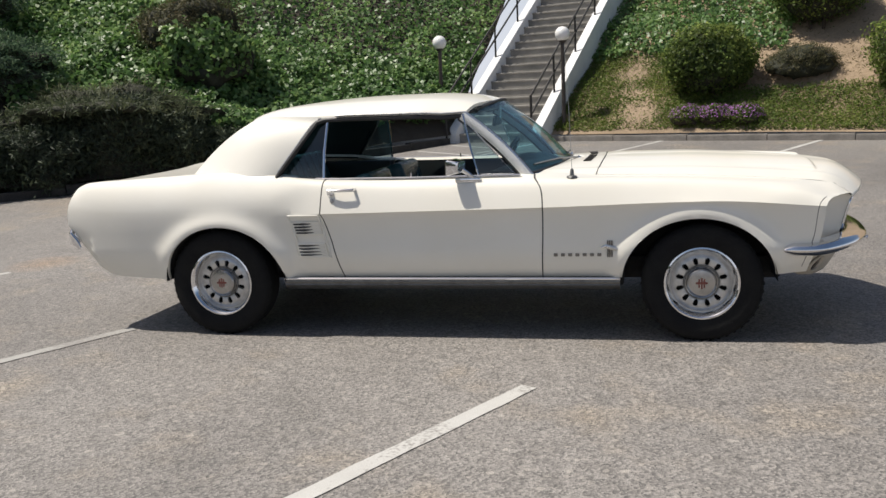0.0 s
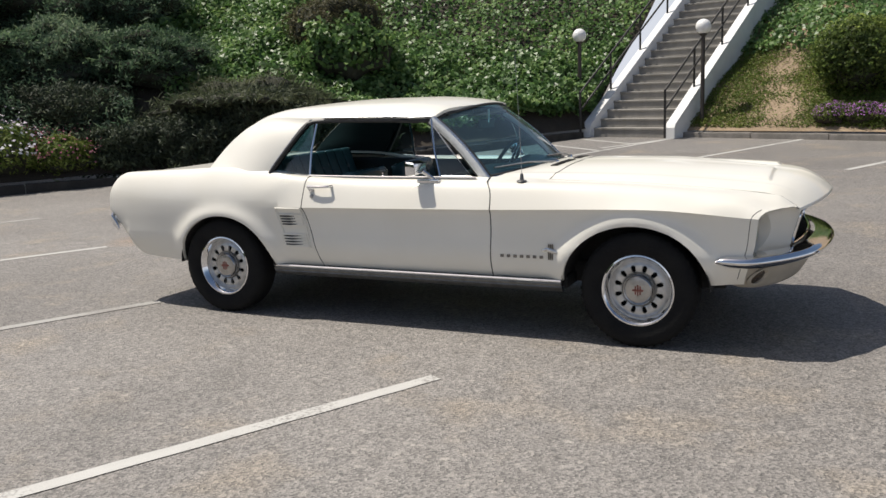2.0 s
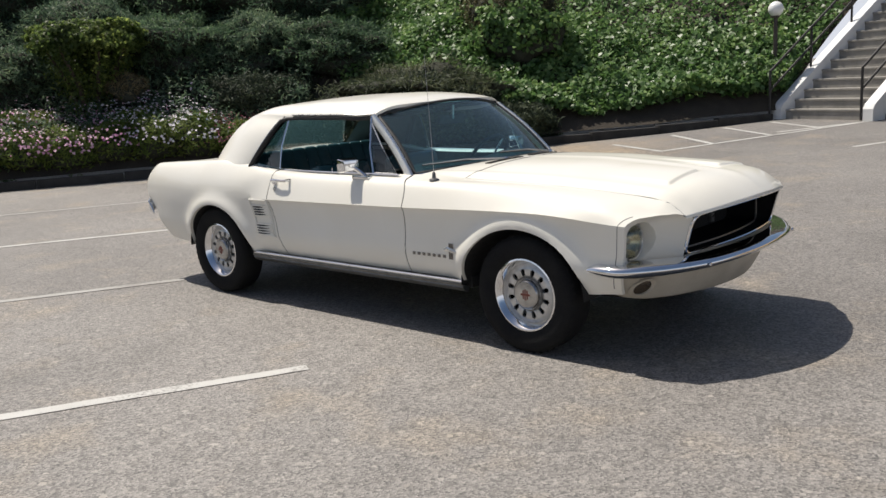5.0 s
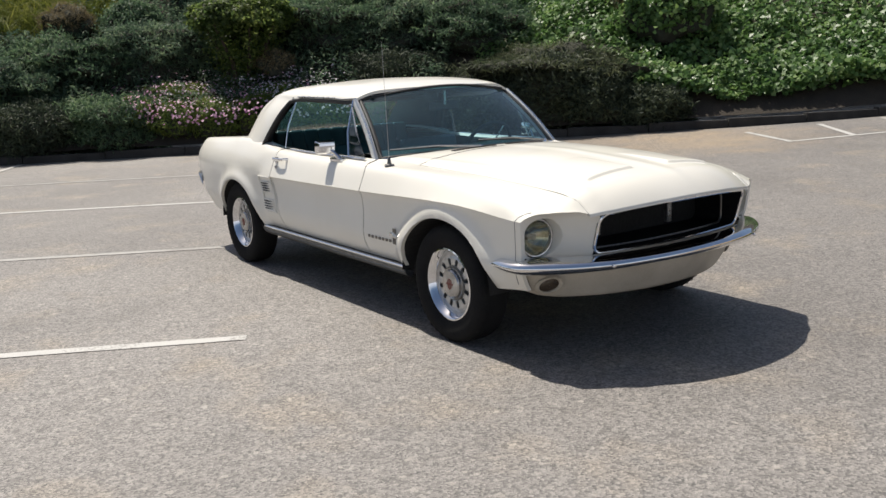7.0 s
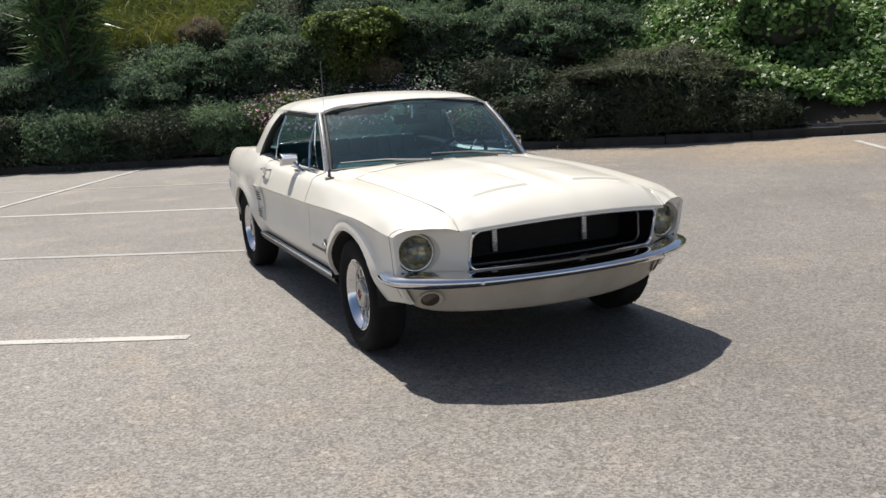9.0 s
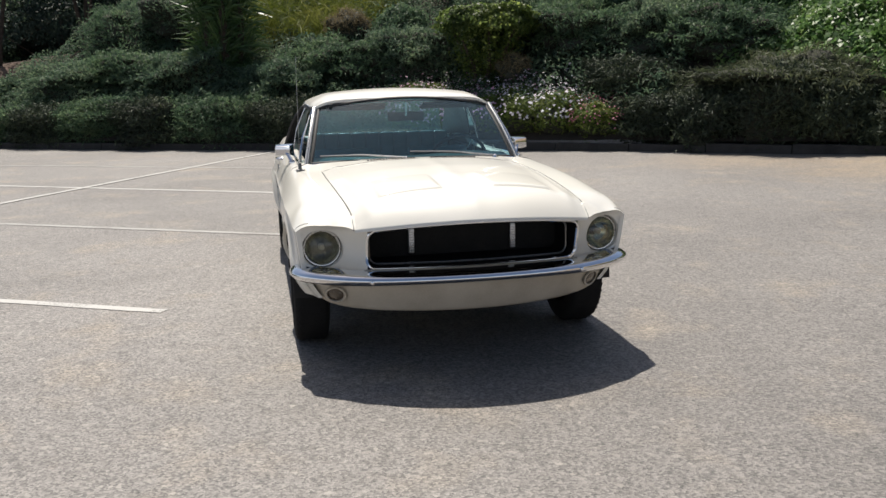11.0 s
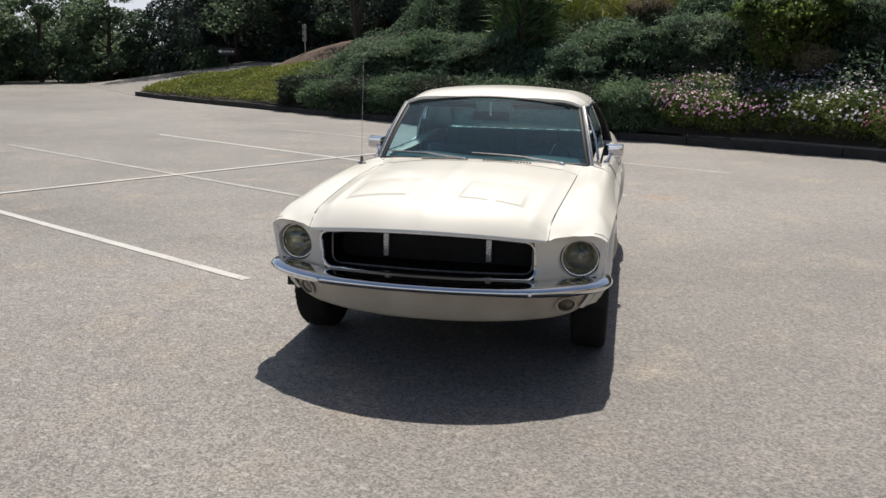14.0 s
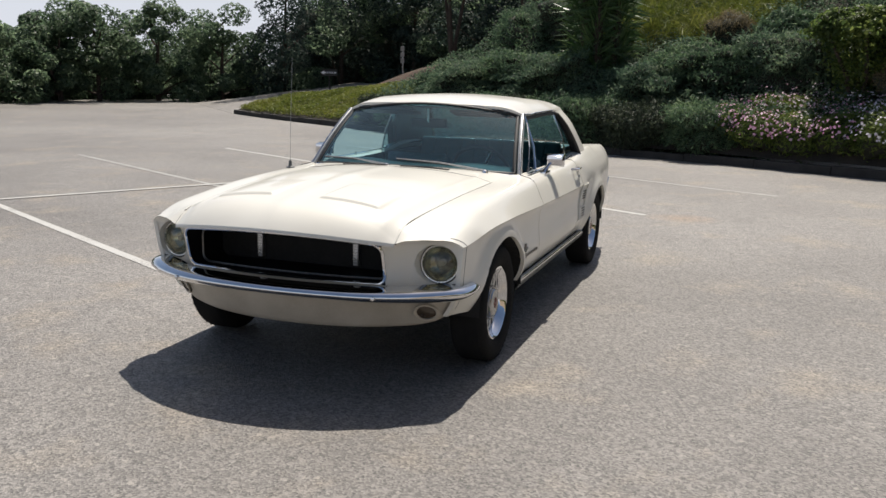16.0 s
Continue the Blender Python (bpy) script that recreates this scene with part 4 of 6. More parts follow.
for i, (x, y, r, h) in enumerate([(-12.5, -31.5, 3.0, 1.3), (-16.5, -32.0, 3.0, 1.4), (-20.5, -32.0, 3.0, 1.4), (-24.5, -31.5, 3.0, 1.5), (-28.5, -31.5, 3.2, 1.9), (-33.0, -30.0, 3.2, 1.7), (-37.5, -26.0, 3.2, 1.8), (-40.5, -21.0, 3.6, 4.0), (-41.5, -16.0, 3.6, 4.2), (-40.5, -11.5, 3.6, 4.2), (-39.0, -6.5, 3.6, 4.2), (-37.0, -1.5, 3.6, 4.2), (-8.0, -31.0, 3.0, 1.2)]):
    shrub("thicket", (x, y, h * 0.45), (r, r, h), 14000, 0.20, 0.09, L_TREE if i < 7 or i == 12 else L_TREE_D, 560 + i, "dense leafy thicket filling the gaps between the trees", "bush", "thickets beyond the lot", 0.28, 2.6, 0.9)
shrub("low_hedge", (-15.0, -25.2, 0.9), (3.2, 1.2, 1.3), 6000, 0.16, 0.08, L_TREE, 540, "low green hedge at the edge of the lot", "hedge", flat=0.9)
# service road climbing away behind the low bank
V = []
for i in range(15):
    for j in range(13):
        a, b = i / 14, j / 12
        x, y = -30.3 + 8.3 * a - 0.69 * 8 * b, -23.5 + 7.6 * a + 0.724 * 8 * b
        V.append((x, y, 0.006 + 1.15 * b * b / (b + 0.06)))
road = part("road", solid(V, sheet(15, 13), (0, 0, -1), 0.25), M_ASPHALT)
tagged(road, "grey asphalt service road rising behind the low bank", "road", kind="structure")
# dry slope beyond the service road, with bare trees and road signs
V = []
for i in range(25):
    for j in range(25):
        u, v = -1 + i / 12, -1 + j / 12
        h = max(0.0, 1 - u * u) * max(0.0, 1 - v * v)
        V.append((-31.0 + 5.5 * u + 0.6 * v, -6.5 + 8.5 * v, -0.05 + 2.6 * h ** 0.6 + 0.08 * math.sin(9 * u + 7 * v)))
dry = piece("dry_slope", V, sheet(25, 25), M_DRY)
tagged(dry, "dry reddish-brown soil slope under the trees", "bank", kind="structure")


def dry_z(x, y):
    v = (y + 6.5) / 8.5
    u = (x + 31.0 - 0.6 * v) / 5.5
    return 2.6 * (max(0.0, 1 - u * u) * max(0.0, 1 - v * v)) ** 0.6


for i, (x, y) in enumerate([(-29.1, -10.1), (-30.4, -7.2), (-29.6, -3.6)]):
    z = dry_z(x, y) - 0.1
    e = base("bare_tree", pose(x, y, z), "slim dark tree with forked bare trunks on the bank", "tree", "bare trees")
    for k in range(3):
        a = k * 2.1 + i
        V, F = tube([(0, 0, -0.3), (0.12 * math.cos(a), 0.12 * math.sin(a), 0.8), (0.45 * math.cos(a), 0.45 * math.sin(a), 2.6), (0.8 * math.cos(a), 0.8 * math.sin(a), 4.2)], [0.10, 0.085, 0.06, 0.03], 8)
        piece("trunk", V, F, M_BARK, e)
    rs2 = np.random.RandomState(600 + i)
    C = rs2.normal(size=(3500, 3)) * np.array([1.1, 1.1, 0.7]) + np.array([0, 0, 4.0])
    under(leaves_on(rs2, C, rs2.normal(size=(3500, 3)), 0.16, 0.07, L_TREE_D, "crown", 0.8), e)


sign = base("arrow_sign", pose(-32.1, -17.2, 0.0, 0, 0, -4), "dark arrow sign with pale markings on a slim pole", "sign")
V, F = tube([(0, 0, 0.0), (0, 0, 1.75)], 0.03, 8)
piece("pole", V, F, M_POST, sign)
part("plate", box_bm(0.03, 0.05, -0.40, 0.46, 1.40, 1.70, 0.006, 1), M_IRON, sign, "black sign plate")
V = [(0.054, -0.44, 1.55), (0.054, -0.24, 1.64), (0.054, -0.24, 1.585), (0.054, 0.40, 1.585), (0.054, 0.40, 1.515), (0.054, -0.24, 1.515), (0.054, -0.24, 1.46)]
V += [(x + 0.006, y, z) for x, y, z in V]
F = [tuple(range(7))[::-1], tuple(range(7, 14))] + [(k, (k + 1) % 7, 7 + (k + 1) % 7, 7 + k) for k in range(7)]
piece("arrow", V, F, M_WHITE, sign, "white arrow", smooth=False)
for k in range(4):
    part("letter_bar", box_bm(0.061, 0.064, -0.16 + 0.13 * k, -0.08 + 0.13 * k, 1.53, 1.57), M_IRON, sign, "dark bar of lettering")
post = base("sign_post", pose(-30.3, -12.75, 0.0, 0, 0, -20), "slim grey post with three small round-cornered signs", "sign")
V, F = tube([(0, 0, 0.0), (0, 0, 2.75)], 0.028, 8)
piece("pole", V, F, M_STEEL, post)
for k in range(3):
    part("plate", box_bm(0.03, 0.045, -0.11, 0.11, 2.02 + 0.25 * k, 2.22 + 0.25 * k, 0.006, 1), M_CONCRETE, post, "small pale sign plate")

# ---- the car: nose towards +x, wheels on the ground ----
car = base("car", pose(0, -0.013, 0), "cream two-door coupe with chrome trim parked across the stalls", "car")
c_w = curve([-2.40, -2.2, -1.9, -1.37, -0.5, 0.5, 1.37, 1.7, 1.86, 1.92, 1.955, 2.0, 2.13], [0.785, 0.828, 0.862, 0.882, 0.890, 0.888, 0.882, 0.871, 0.865, 0.860, 0.856, 0.844, 0.80])
c_crease = curve([-2.40, -1.9, -1.2, -0.7, 0.55, 1.4, 1.98], [0.70, 0.705, 0.715, 0.72, 0.735, 0.752, 0.713])
c_top = curve([-2.40, -2.25, -2.05, -1.7, -1.4, -1.05, -0.75, -0.3, 0.5, 0.85, 1.25, 1.67, 1.87, 1.99, 2.05, 2.10, 2.15], [0.850, 0.905, 0.916, 0.932, 0.944, 0.936, 0.903, 0.894, 0.895, 0.874, 0.863, 0.838, 0.821, 0.806, 0.796, 0.767, 0.731])
c_shoulder = curve([-2.40, -1.4, -0.7, 0.5, 1.3, 1.75, 1.95, 2.12], [0.060, 0.100, 0.082, 0.080, 0.090, 0.092, 0.112, 0.12])
c_inner = curve([-2.40, -1.55, -1.45, -0.9, 0.45, 0.62, 1.2, 2.12], [0.60, 0.62, 0.70, 0.715, 0.715, 0.645, 0.632, 0.590])
c_drop = curve([-1.3, -0.7, -0.2, 0.5, 0.9, 1.4, 1.8, 1.87, 1.94, 1.99, 2.04, 2.09, 2.148], [0.0, 0.018, 0.030, 0.032, 0.014, 0.020, 0.028, 0.033, 0.044, 0.055, 0.060, 0.046, 0.010])
c_edge = curve([-2.40, -1.02, -0.76, 1.65, 1.97, 2.1], [0.0, 0.0, 1.0, 1.0, 0.35, 0.35])
c_tuck = curve([-2.4, 1.45, 1.75, 1.98], [0.070, 0.070, 0.085, 0.125])
c_low = curve([-2.40, -2.34, -2.22, -2.1, -1.7, -1.0, 0.95, 1.72, 1.98], [0.58, 0.505, 0.395, 0.342, 0.328, 0.345, 0.345, 0.356, 0.358])
ARCHES = [(-1.335, 0.325, 0.375, 0.328), (1.352, 0.325, 0.392, 0.338)]


def spline(ctrl, n):
    """A chain of parabolas along control points, touching the first and last."""
    out = []
    k = len(ctrl)
    knots = [ctrl[0]] + [(ctrl[i] + ctrl[i + 1]) / 2 for i in range(1, k - 2)] + [ctrl[-1]]
    for j in range(n):
        w = j / (n - 1) * (k - 2)
        i = min(int(w), k - 3)
        t = w - i
        out.append(knots[i] * (1 - t) ** 2 + ctrl[i + 1] * 2 * t * (1 - t) + knots[i + 1] * t * t)
    return out


NA, NB = 16, 17


def section(x):
    """The half section of the body at x, from the inner top edge over shoulder and crease to the sill."""
    w, zc, zt, yi = float(c_w(x)), float(c_crease(x)), float(c_top(x)), float(c_inner(x))
    lo = float(c_low(x))
    A, B, C = np.array([yi, zt + 0.006]), np.array([w - float(c_shoulder(x)), zt + 0.012 - float(c_drop(x))]), np.array([w, zc])
    f = float(c_edge(x))
    soft = np.array([w + 0.002, zc + 0.085])
    hard = B + (C - B) * 0.35 + np.array([0.010, 0.0])
    swell = np.array([0.0, 0.006 * min(1.0, max(0.0, (x - 0.6) / 0.4))])
    front = min(1.0, max(0.0, (x - 1.62) / 0.30))
    round_off = B + (C - B) * 0.52 + np.array([0.022, 0.010])
    up = spline([A, A + (B - A) * 0.55 + swell, B, (soft * (1 - f) + hard * f) * (1 - front) + round_off * front, C], NA)
    tuck = float(c_tuck(x))
    F = np.array([w - tuck, lo])
    if zc - lo < 0.30:
        down = spline([C, C + np.array([0.0, -0.05]), C + (F - C) * 0.45 + np.array([0.02, 0]), C + (F - C) * 0.75 + np.array([0.014, 0]), F], NB)
    else:
        e = (tuck - 0.07) * 0.6
        D = np.array([w - 0.017 * f, zc - 0.05 + 0.036 * f])
        E1 = np.array([w - 0.006 - 0.024 * f, zc - 0.13])
        E2 = np.array([w - 0.012 + 0.002 * f - e, 0.46 - 0.02 * f])
        down = spline([C, D, E1, E2, F], NB)
    return up + down[1:]


def flare(x, z):
    """Outward lip round the wheel openings."""
    out = 0.0
    for ax, az, a, b in ARCHES:
        rho = math.hypot((x - ax) / a, (z - az) / b)
        g = (rho - 1.0) * (a + b) / 2
        if z > az - 0.03 and g > -0.02:
            out = max(out, 0.032 * math.exp(-((g - 0.012) / 0.056) ** 2))
    return out


def skin_y(x, z):
    """How far out the side skin lies at a place below the shoulder."""
    q = np.array(section(x))[NA // 2:]
    return float(np.interp(-z, -q[:, 1], q[:, 0])) + flare(x, z)


def side_panel(name, side, x_back, x_front, step=0.022, label=""):
    """One outer panel between two edges, each an x for every height of the section."""
    nv = NA + NB - 1
    vs = [i / (nv - 1) for i in range(nv)]
    nu = max(3, int((x_front(0.5) - x_back(0.5)) / step))
    P = []
    for i in range(nu):
        for j, v in enumerate(vs):
            x = x_back(v) + (x_front(v) - x_back(v)) * i / (nu - 1)
            y, z = section(x)[j]
            P.append([x, y, z])
    P = np.array(P)
    inside = np.zeros(len(P), bool)
    for ax, az, a, b in ARCHES:
        inside |= (np.hypot((P[:, 0] - ax) / a, (P[:, 2] - az) / b) < 1.0) | ((np.abs(P[:, 0] - ax) < a * 0.985) & (P[:, 2] < az))
    F = [f for f in sheet(nu, nv) if not all(inside[list(f)])]
    used = sorted({i for f in F for i in f})
    for i in used:
        if inside[i]:
            x, y, z = P[i]
            for ax, az, a, b in ARCHES:
                rho = math.hypot((x - ax) / a, (z - az) / b)
                if z < az and abs(x - ax) < a:
                    P[i, 0] = ax + a * (1 if x > ax else -1)
                elif rho < 1.0:
                    P[i, 0], P[i, 2] = ax + (x - ax) / rho, az + (z - az) / rho
    for i in used:
        P[i, 1] += flare(P[i, 0], P[i, 2])
    ids = {k: n for n, k in enumerate(used)}
    V = [(P[i, 0], P[i, 1] * side, P[i, 2]) for i in used]
    F = [tuple(ids[k] for k in f) for f in F]
    if side > 0:
        F = [f[::-1] for f in F]
    bm = bmesh.new()
    bv = [bm.verts.new(v) for v in V]
    for f in F:
        bm.faces.new([bv[k] for k in f])
    rim = [e for e in bm.edges if e.is_boundary]
    new_geo = bmesh.ops.extrude_edge_only(bm, edges=rim)["geom"]
    for v in new_geo:
        if isinstance(v, bmesh.types.BMVert):
            v.co.y -= side * 0.022
            if v.co.z > 0.8:
                v.co.z -= 0.014
    bmesh.ops.recalc_face_normals(bm, faces=bm.faces[:])
    return part(name, bm, M_PAINT, car, label, sharp=28)


door_front = curve([0.0, 0.16, 0.48, 0.75, 1.0], [0.492, 0.500, 0.548, 0.545, 0.535])
door_back = curve([0.0, 0.16, 0.48, 0.62, 0.8, 1.0], [-0.700, -0.703, -0.708, -0.690, -0.650, -0.605])
tail_edge = curve([0.0, 0.18, 0.48, 0.65, 0.85, 1.0], [-2.305, -2.328, -2.392, -2.394, -2.364, -2.232])
nose_edge = curve([0.0, 0.12, 0.24, 0.36, 0.43, 0.48, 0.62, 0.75, 1.0], [2.147, 2.108, 2.058, 2.012, 1.988, 1.974, 1.966, 1.958, 1.900])
GAP = 0.0035
for side in (-1, 1):
    side_panel("front_fender", side, lambda v: float(door_front(v)) + GAP, lambda v: float(nose_edge(v)), label="cream front fender with a sculpted crease")
    side_panel("door", side, lambda v: float(door_back(v)) + GAP, lambda v: float(door_front(v)) - GAP, label="closed cream door with a sculpted crease")
    side_panel("rear_fender", side, lambda v: float(tail_edge(v)), lambda v: float(door_back(v)) - GAP, label="cream rear quarter panel with a raised hip")


def both(name, V, F, material, label="", sharp=35):
    """A part and its mirror image on the other side."""
    V = [tuple(map(float, v)) for v in V]
    piece(name, V, F, material, car, label, sharp=sharp)
    piece(name, [(x, -y, z) for x, y, z in V], [tuple(f)[::-1] for f in F], material, car, label, sharp=sharp)


def seam(name, f, side, depth=0.007):
    nr = NA + NB - 1
    pts = []
    for j in range(1, nr):
        x = float(f(j / (nr - 1)))
        y, z = section(x)[j]
        pts.append((x, side * (y + flare(x, z) - depth), z))
    V, F = tube(pts, 0.0055, 6)
    piece(name, V, F, M_GASKET, car, "dark door gap")


for side in (-1, 1):
    seam("door_seam", door_front, side)
    seam("door_seam", door_back, side)
    V, F = tube([(x, side * (float(c_inner(x)) - 0.0035), float(c_top(x)) + 0.0015) for x in np.linspace(0.83, 2.144, 32)], 0.0045, 6)
    piece("hood_seam", V, F, M_GASKET, car, "dark hood gap")

for side in (-1, 1):
    pts = []
    for j in range(11, NA + NB - 2):
        x = float(nose_edge(j / (NA + NB - 2))) - 0.036 + 0.012 * max(0.0, 1 - j / 16)
        y, z = section(x)[j]
        pts.append((x, side * (y + flare(x, z) - 0.0012), z))
    V, F = tube(pts, 0.0022, 6)
    piece("extension_seam", V, F, M_GASKET, car, "fine seam before the headlamp panel")

# hood, with two shallow scoops and a centre fold
hood_mid = curve([0.72, 1.0, 1.3, 1.6, 1.85, 2.05, 2.285], [0.937, 0.946, 0.945, 0.930, 0.910, 0.888, 0.848])
hood_side = curve([0.5, 0.85, 1.25, 1.67, 1.87, 2.125], [0.901, 0.880, 0.868, 0.843, 0.827, 0.802])
hood_lead = curve([0.0, 0.15, 0.3, 0.45, 0.579], [2.287, 2.279, 2.254, 2.210, 2.149])


def hood_skin(x, k):
    """The hood without its front roll; k runs from the middle to the side edge."""
    return float(hood_side(x)) + (float(hood_mid(x)) - float(hood_side(x))) * (1 - k ** 2.9) + 0.006 * math.exp(-((k - 0.87) / 0.05) ** 2)


def hood_height(x, y, lead):
    k = min(abs(y) / (float(c_inner(x)) - 0.006), 1.0)
    lip = 0.735 + 0.043 * (1 - k * k)
    roll = max(0.0, 1 - (lead - x) / 0.20) ** 2.2
    z = hood_skin(x, k) - roll * (hood_skin(lead, k) - lip)
    z += 0.005 * math.exp(-(y / 0.05) ** 2) * min(1, max(0, (x - 0.75) / 0.2)) * (1 - roll)
    sc = 1 / (1 + math.exp(-(abs(y) - 0.13) / 0.004)) / (1 + math.exp((abs(y) - 0.44) / 0.004))
    ramp = min(1, max(0, (x - 1.60) / 0.36)) / (1 + math.exp((x - 1.99) / 0.0035))
    return z + 0.013 * sc * ramp


nu, nv = 290, 211
V = []
for i in range(nu):
    for j in range(nv):
        k = -1 + 2 * j / (nv - 1)
        lead = float(hood_lead(abs(k) * 0.579))
        back = 0.860 - 0.035 * k * k
        x = back + (lead - back) * i / (nu - 1)
        y = k * (float(c_inner(x)) - 0.007)
        V.append((x, y, hood_height(x, y, lead)))
part("hood", solid(V, sheet(nu, nv), (0.0, 0, -1), 0.013), M_PAINT, car, "cream hood with two shallow scoops and a centre fold", sharp=50)

def cowl_point(u, k):
    """The cowl panel: u from the windscreen to the hood, k over the width."""
    back, lead = 0.640 - 0.170 * k * k, 0.855 - 0.035 * k * k
    x = back + (lead - back) * u
    zb = 0.930 - 0.028 * k * k
    z = zb + (hood_skin(lead, abs(k)) - zb) * math.sin(math.pi / 2 * u)
    return (x, k * (0.655 + (float(c_inner(lead)) - 0.662) * u), z)


V, F = tube([(0.858 - 0.035 * k * k, k * (float(c_inner(0.84)) - 0.012), hood_skin(0.858 - 0.035 * k * k, abs(k)) - 0.0015) for k in np.linspace(-1, 1, 31)], 0.0045, 6)
piece("hood_back_seam", V, F, M_GASKET, car, "dark gap behind the hood")

# cowl with louvres in front of the windscreen
V = [cowl_point(i / 10, -1 + 2 * j / (nv - 1)) for i in range(11) for j in range(nv)]
cowl = part("cowl", solid(V, sheet(11, nv), (0, 0, -1), 0.03), M_PAINT, car, "cream cowl panel with dark vent slots", sharp=50)
for s in (-1, 1):
    for k in range(16):
        y = s * (0.055 + 0.019 * k)
        x, _, z = cowl_point(0.66, y / 0.63)
        part("vent_slot", box_bm(x - 0.022, x + 0.022, y - 0.0045, y + 0.0045, z - 0.010, z + 0.0060), M_DARK, cowl)

# trunk lid, deck and tail panel
V = []
nu, nv = 34, 31
for i in range(nu):
    for j in range(nv):
        k = -1 + 2 * j / (nv - 1)
        x = -2.285 + 0.01 * (1 - k * k) + (0.78 + 0.10 * (1 - k * k) * 0) * i / (nu - 1)
        y = k * (float(c_inner(x)) - 0.004)
        V.append((x, y, float(c_top(x)) + 0.006 - 0.012 * (1 - k ** 4)))
part("trunk_lid", solid(V, sheet(nu, nv), (0, 0, -1), 0.02), M_PAINT, car, "cream trunk lid", sharp=50)
V = []
nr = NA + NB - 1
for j in range(nr):
    v = j / (nr - 1)
    x = float(tail_edge(v))
    y, z = section(x)[j]
    for i in range(25):
        k = -1 + 2 * i / 24
        V.append((x + 0.03 * (1 - k * k) + 0.002, k * (y - 0.003), z))
piece("tail_panel", V, sheet(nr, 25), M_PAINT, car, "cream tail panel")
V = []
pts = []
for k in np.linspace(-1, 1, 41):
    y = k * 0.775
    pts.append((-2.392 + 0.03 * (1 - k * k) + 0.045 * max(0, abs(k) - 0.90) / 0.10, y, 0.585))
V, F = tube(pts, 0.044, 12, squash=(0.45, 1.0))
piece("rear_bumper", V, F, M_CHROME, car, "chrome rear bumper")
for s in (-1, 1):
    V, F = tube([(-2.388, s * 0.755, 0.640), (-2.380, s * 0.786, 0.605), (-2.354, s * 0.794, 0.560), (-2.322, s * 0.796, 0.520)], [0.012, 0.026, 0.026, 0.010], 10, squash=(0.6, 1))
    piece("bumper_end", V, F, M_CHROME, car, "chrome bumper end")

# roof skin
roof_z = curve([-1.30, -1.15, -1.0, -0.8, -0.5, -0.2, 0.05, 0.18, 0.22], [1.245, 1.303, 1.332, 1.349, 1.361, 1.361, 1.344, 1.317, 1.304])
roof_w = curve([-1.30, -1.0, -0.6, -0.2, 0.12, 0.22], [0.560, 0.615, 0.640, 0.640, 0.612, 0.600])


roof_curl = curve([-1.30, -1.15, -0.80, -0.05, 0.12, 0.22], [0.018, 0.028, 0.050, 0.058, 0.034, 0.024])
roof_crown = curve([-1.30, -1.10, -0.75, -0.5], [0.012, 0.020, 0.046, 0.050])


def roof_point(x, k):
    """k runs over the width; the skin curls down at the drip rails."""
    w = float(roof_w(x))
    a = abs(k)
    drop = float(roof_crown(x)) * a ** 2 + float(roof_curl(x)) * max(0, (a - 0.72) / 0.28) ** 2.2
    return (x, k * w, float(roof_z(x)) - drop)


V = []
nu, nv = 56, 45
for i in range(nu):
    for j in range(nv):
        k = -1 + 2 * j / (nv - 1)
        front, rear = 0.215 - 0.115 * k * k, -1.205
        V.append(roof_point(rear + (front - rear) * i / (nu - 1), k))
part("roof", solid(V, sheet(nu, nv), (0, 0, -1), 0.018), M_PAINT, car, "cream steel roof", sharp=60)
V2 = [(x * 0.95 - 0.05, y * 0.90, z - 0.030) for x, y, z in V]
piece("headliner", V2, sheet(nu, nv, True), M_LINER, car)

# sail panels between side window and rear window
sail_front = curve([0.0, 0.25, 0.6, 0.9, 1.0], [-1.004, -0.945, -0.860, -0.790, -0.760])
sail_back = curve([0.0, 0.3, 0.6, 0.85, 1.0], [-1.60, -1.505, -1.395, -1.285, -1.205])
sail_y = curve([0.0, 0.3, 0.7, 0.88, 1.0], [0.795, 0.764, 0.712, 0.676, 0.634])
V = []
nu, nv = 30, 22
for i in range(nu):
    for j in range(nv):
        t = j / (nv - 1)
        u = i / (nu - 1)
        x = float(sail_back(t)) + (float(sail_front(t)) - float(sail_back(t))) * u
        rw = float(roof_w(max(x, -1.21)))
        y = float(sail_y(t)) - 0.15 * (1 - t) ** 0.5 * (1 - u) ** 2.4 - 0.010 * u ** 6 * (1 - t) + 0.010 * (1 - t) ** 6 * (1 - u ** 4)
        y = y * (1 - t ** 7) + (rw + 0.001) * t ** 7
        z0 = float(c_top(x)) - 0.012
        zr = roof_point(max(x, -1.21), 1.0)[2]
        z = z0 + (zr + 0.001 - z0) * t
        V.append((x, y, z))
both("sail_panel", V, sheet(nu, nv, True), M_PAINT, "cream roof pillar", 50)
piece_in = [(x + 0.01, y - 0.035, z - 0.012) for x, y, z in V]
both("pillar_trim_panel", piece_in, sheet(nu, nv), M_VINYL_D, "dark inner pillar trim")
sail_edge = [V[(nu - 1) * nv + j] for j in range(nv)]


# windows: edges of the side opening at the sill and under the roof
def glass_y(z):
    return 0.735 - (z - 0.90) * 0.335 + 0.02 * math.sin((z - 0.9) * 9)


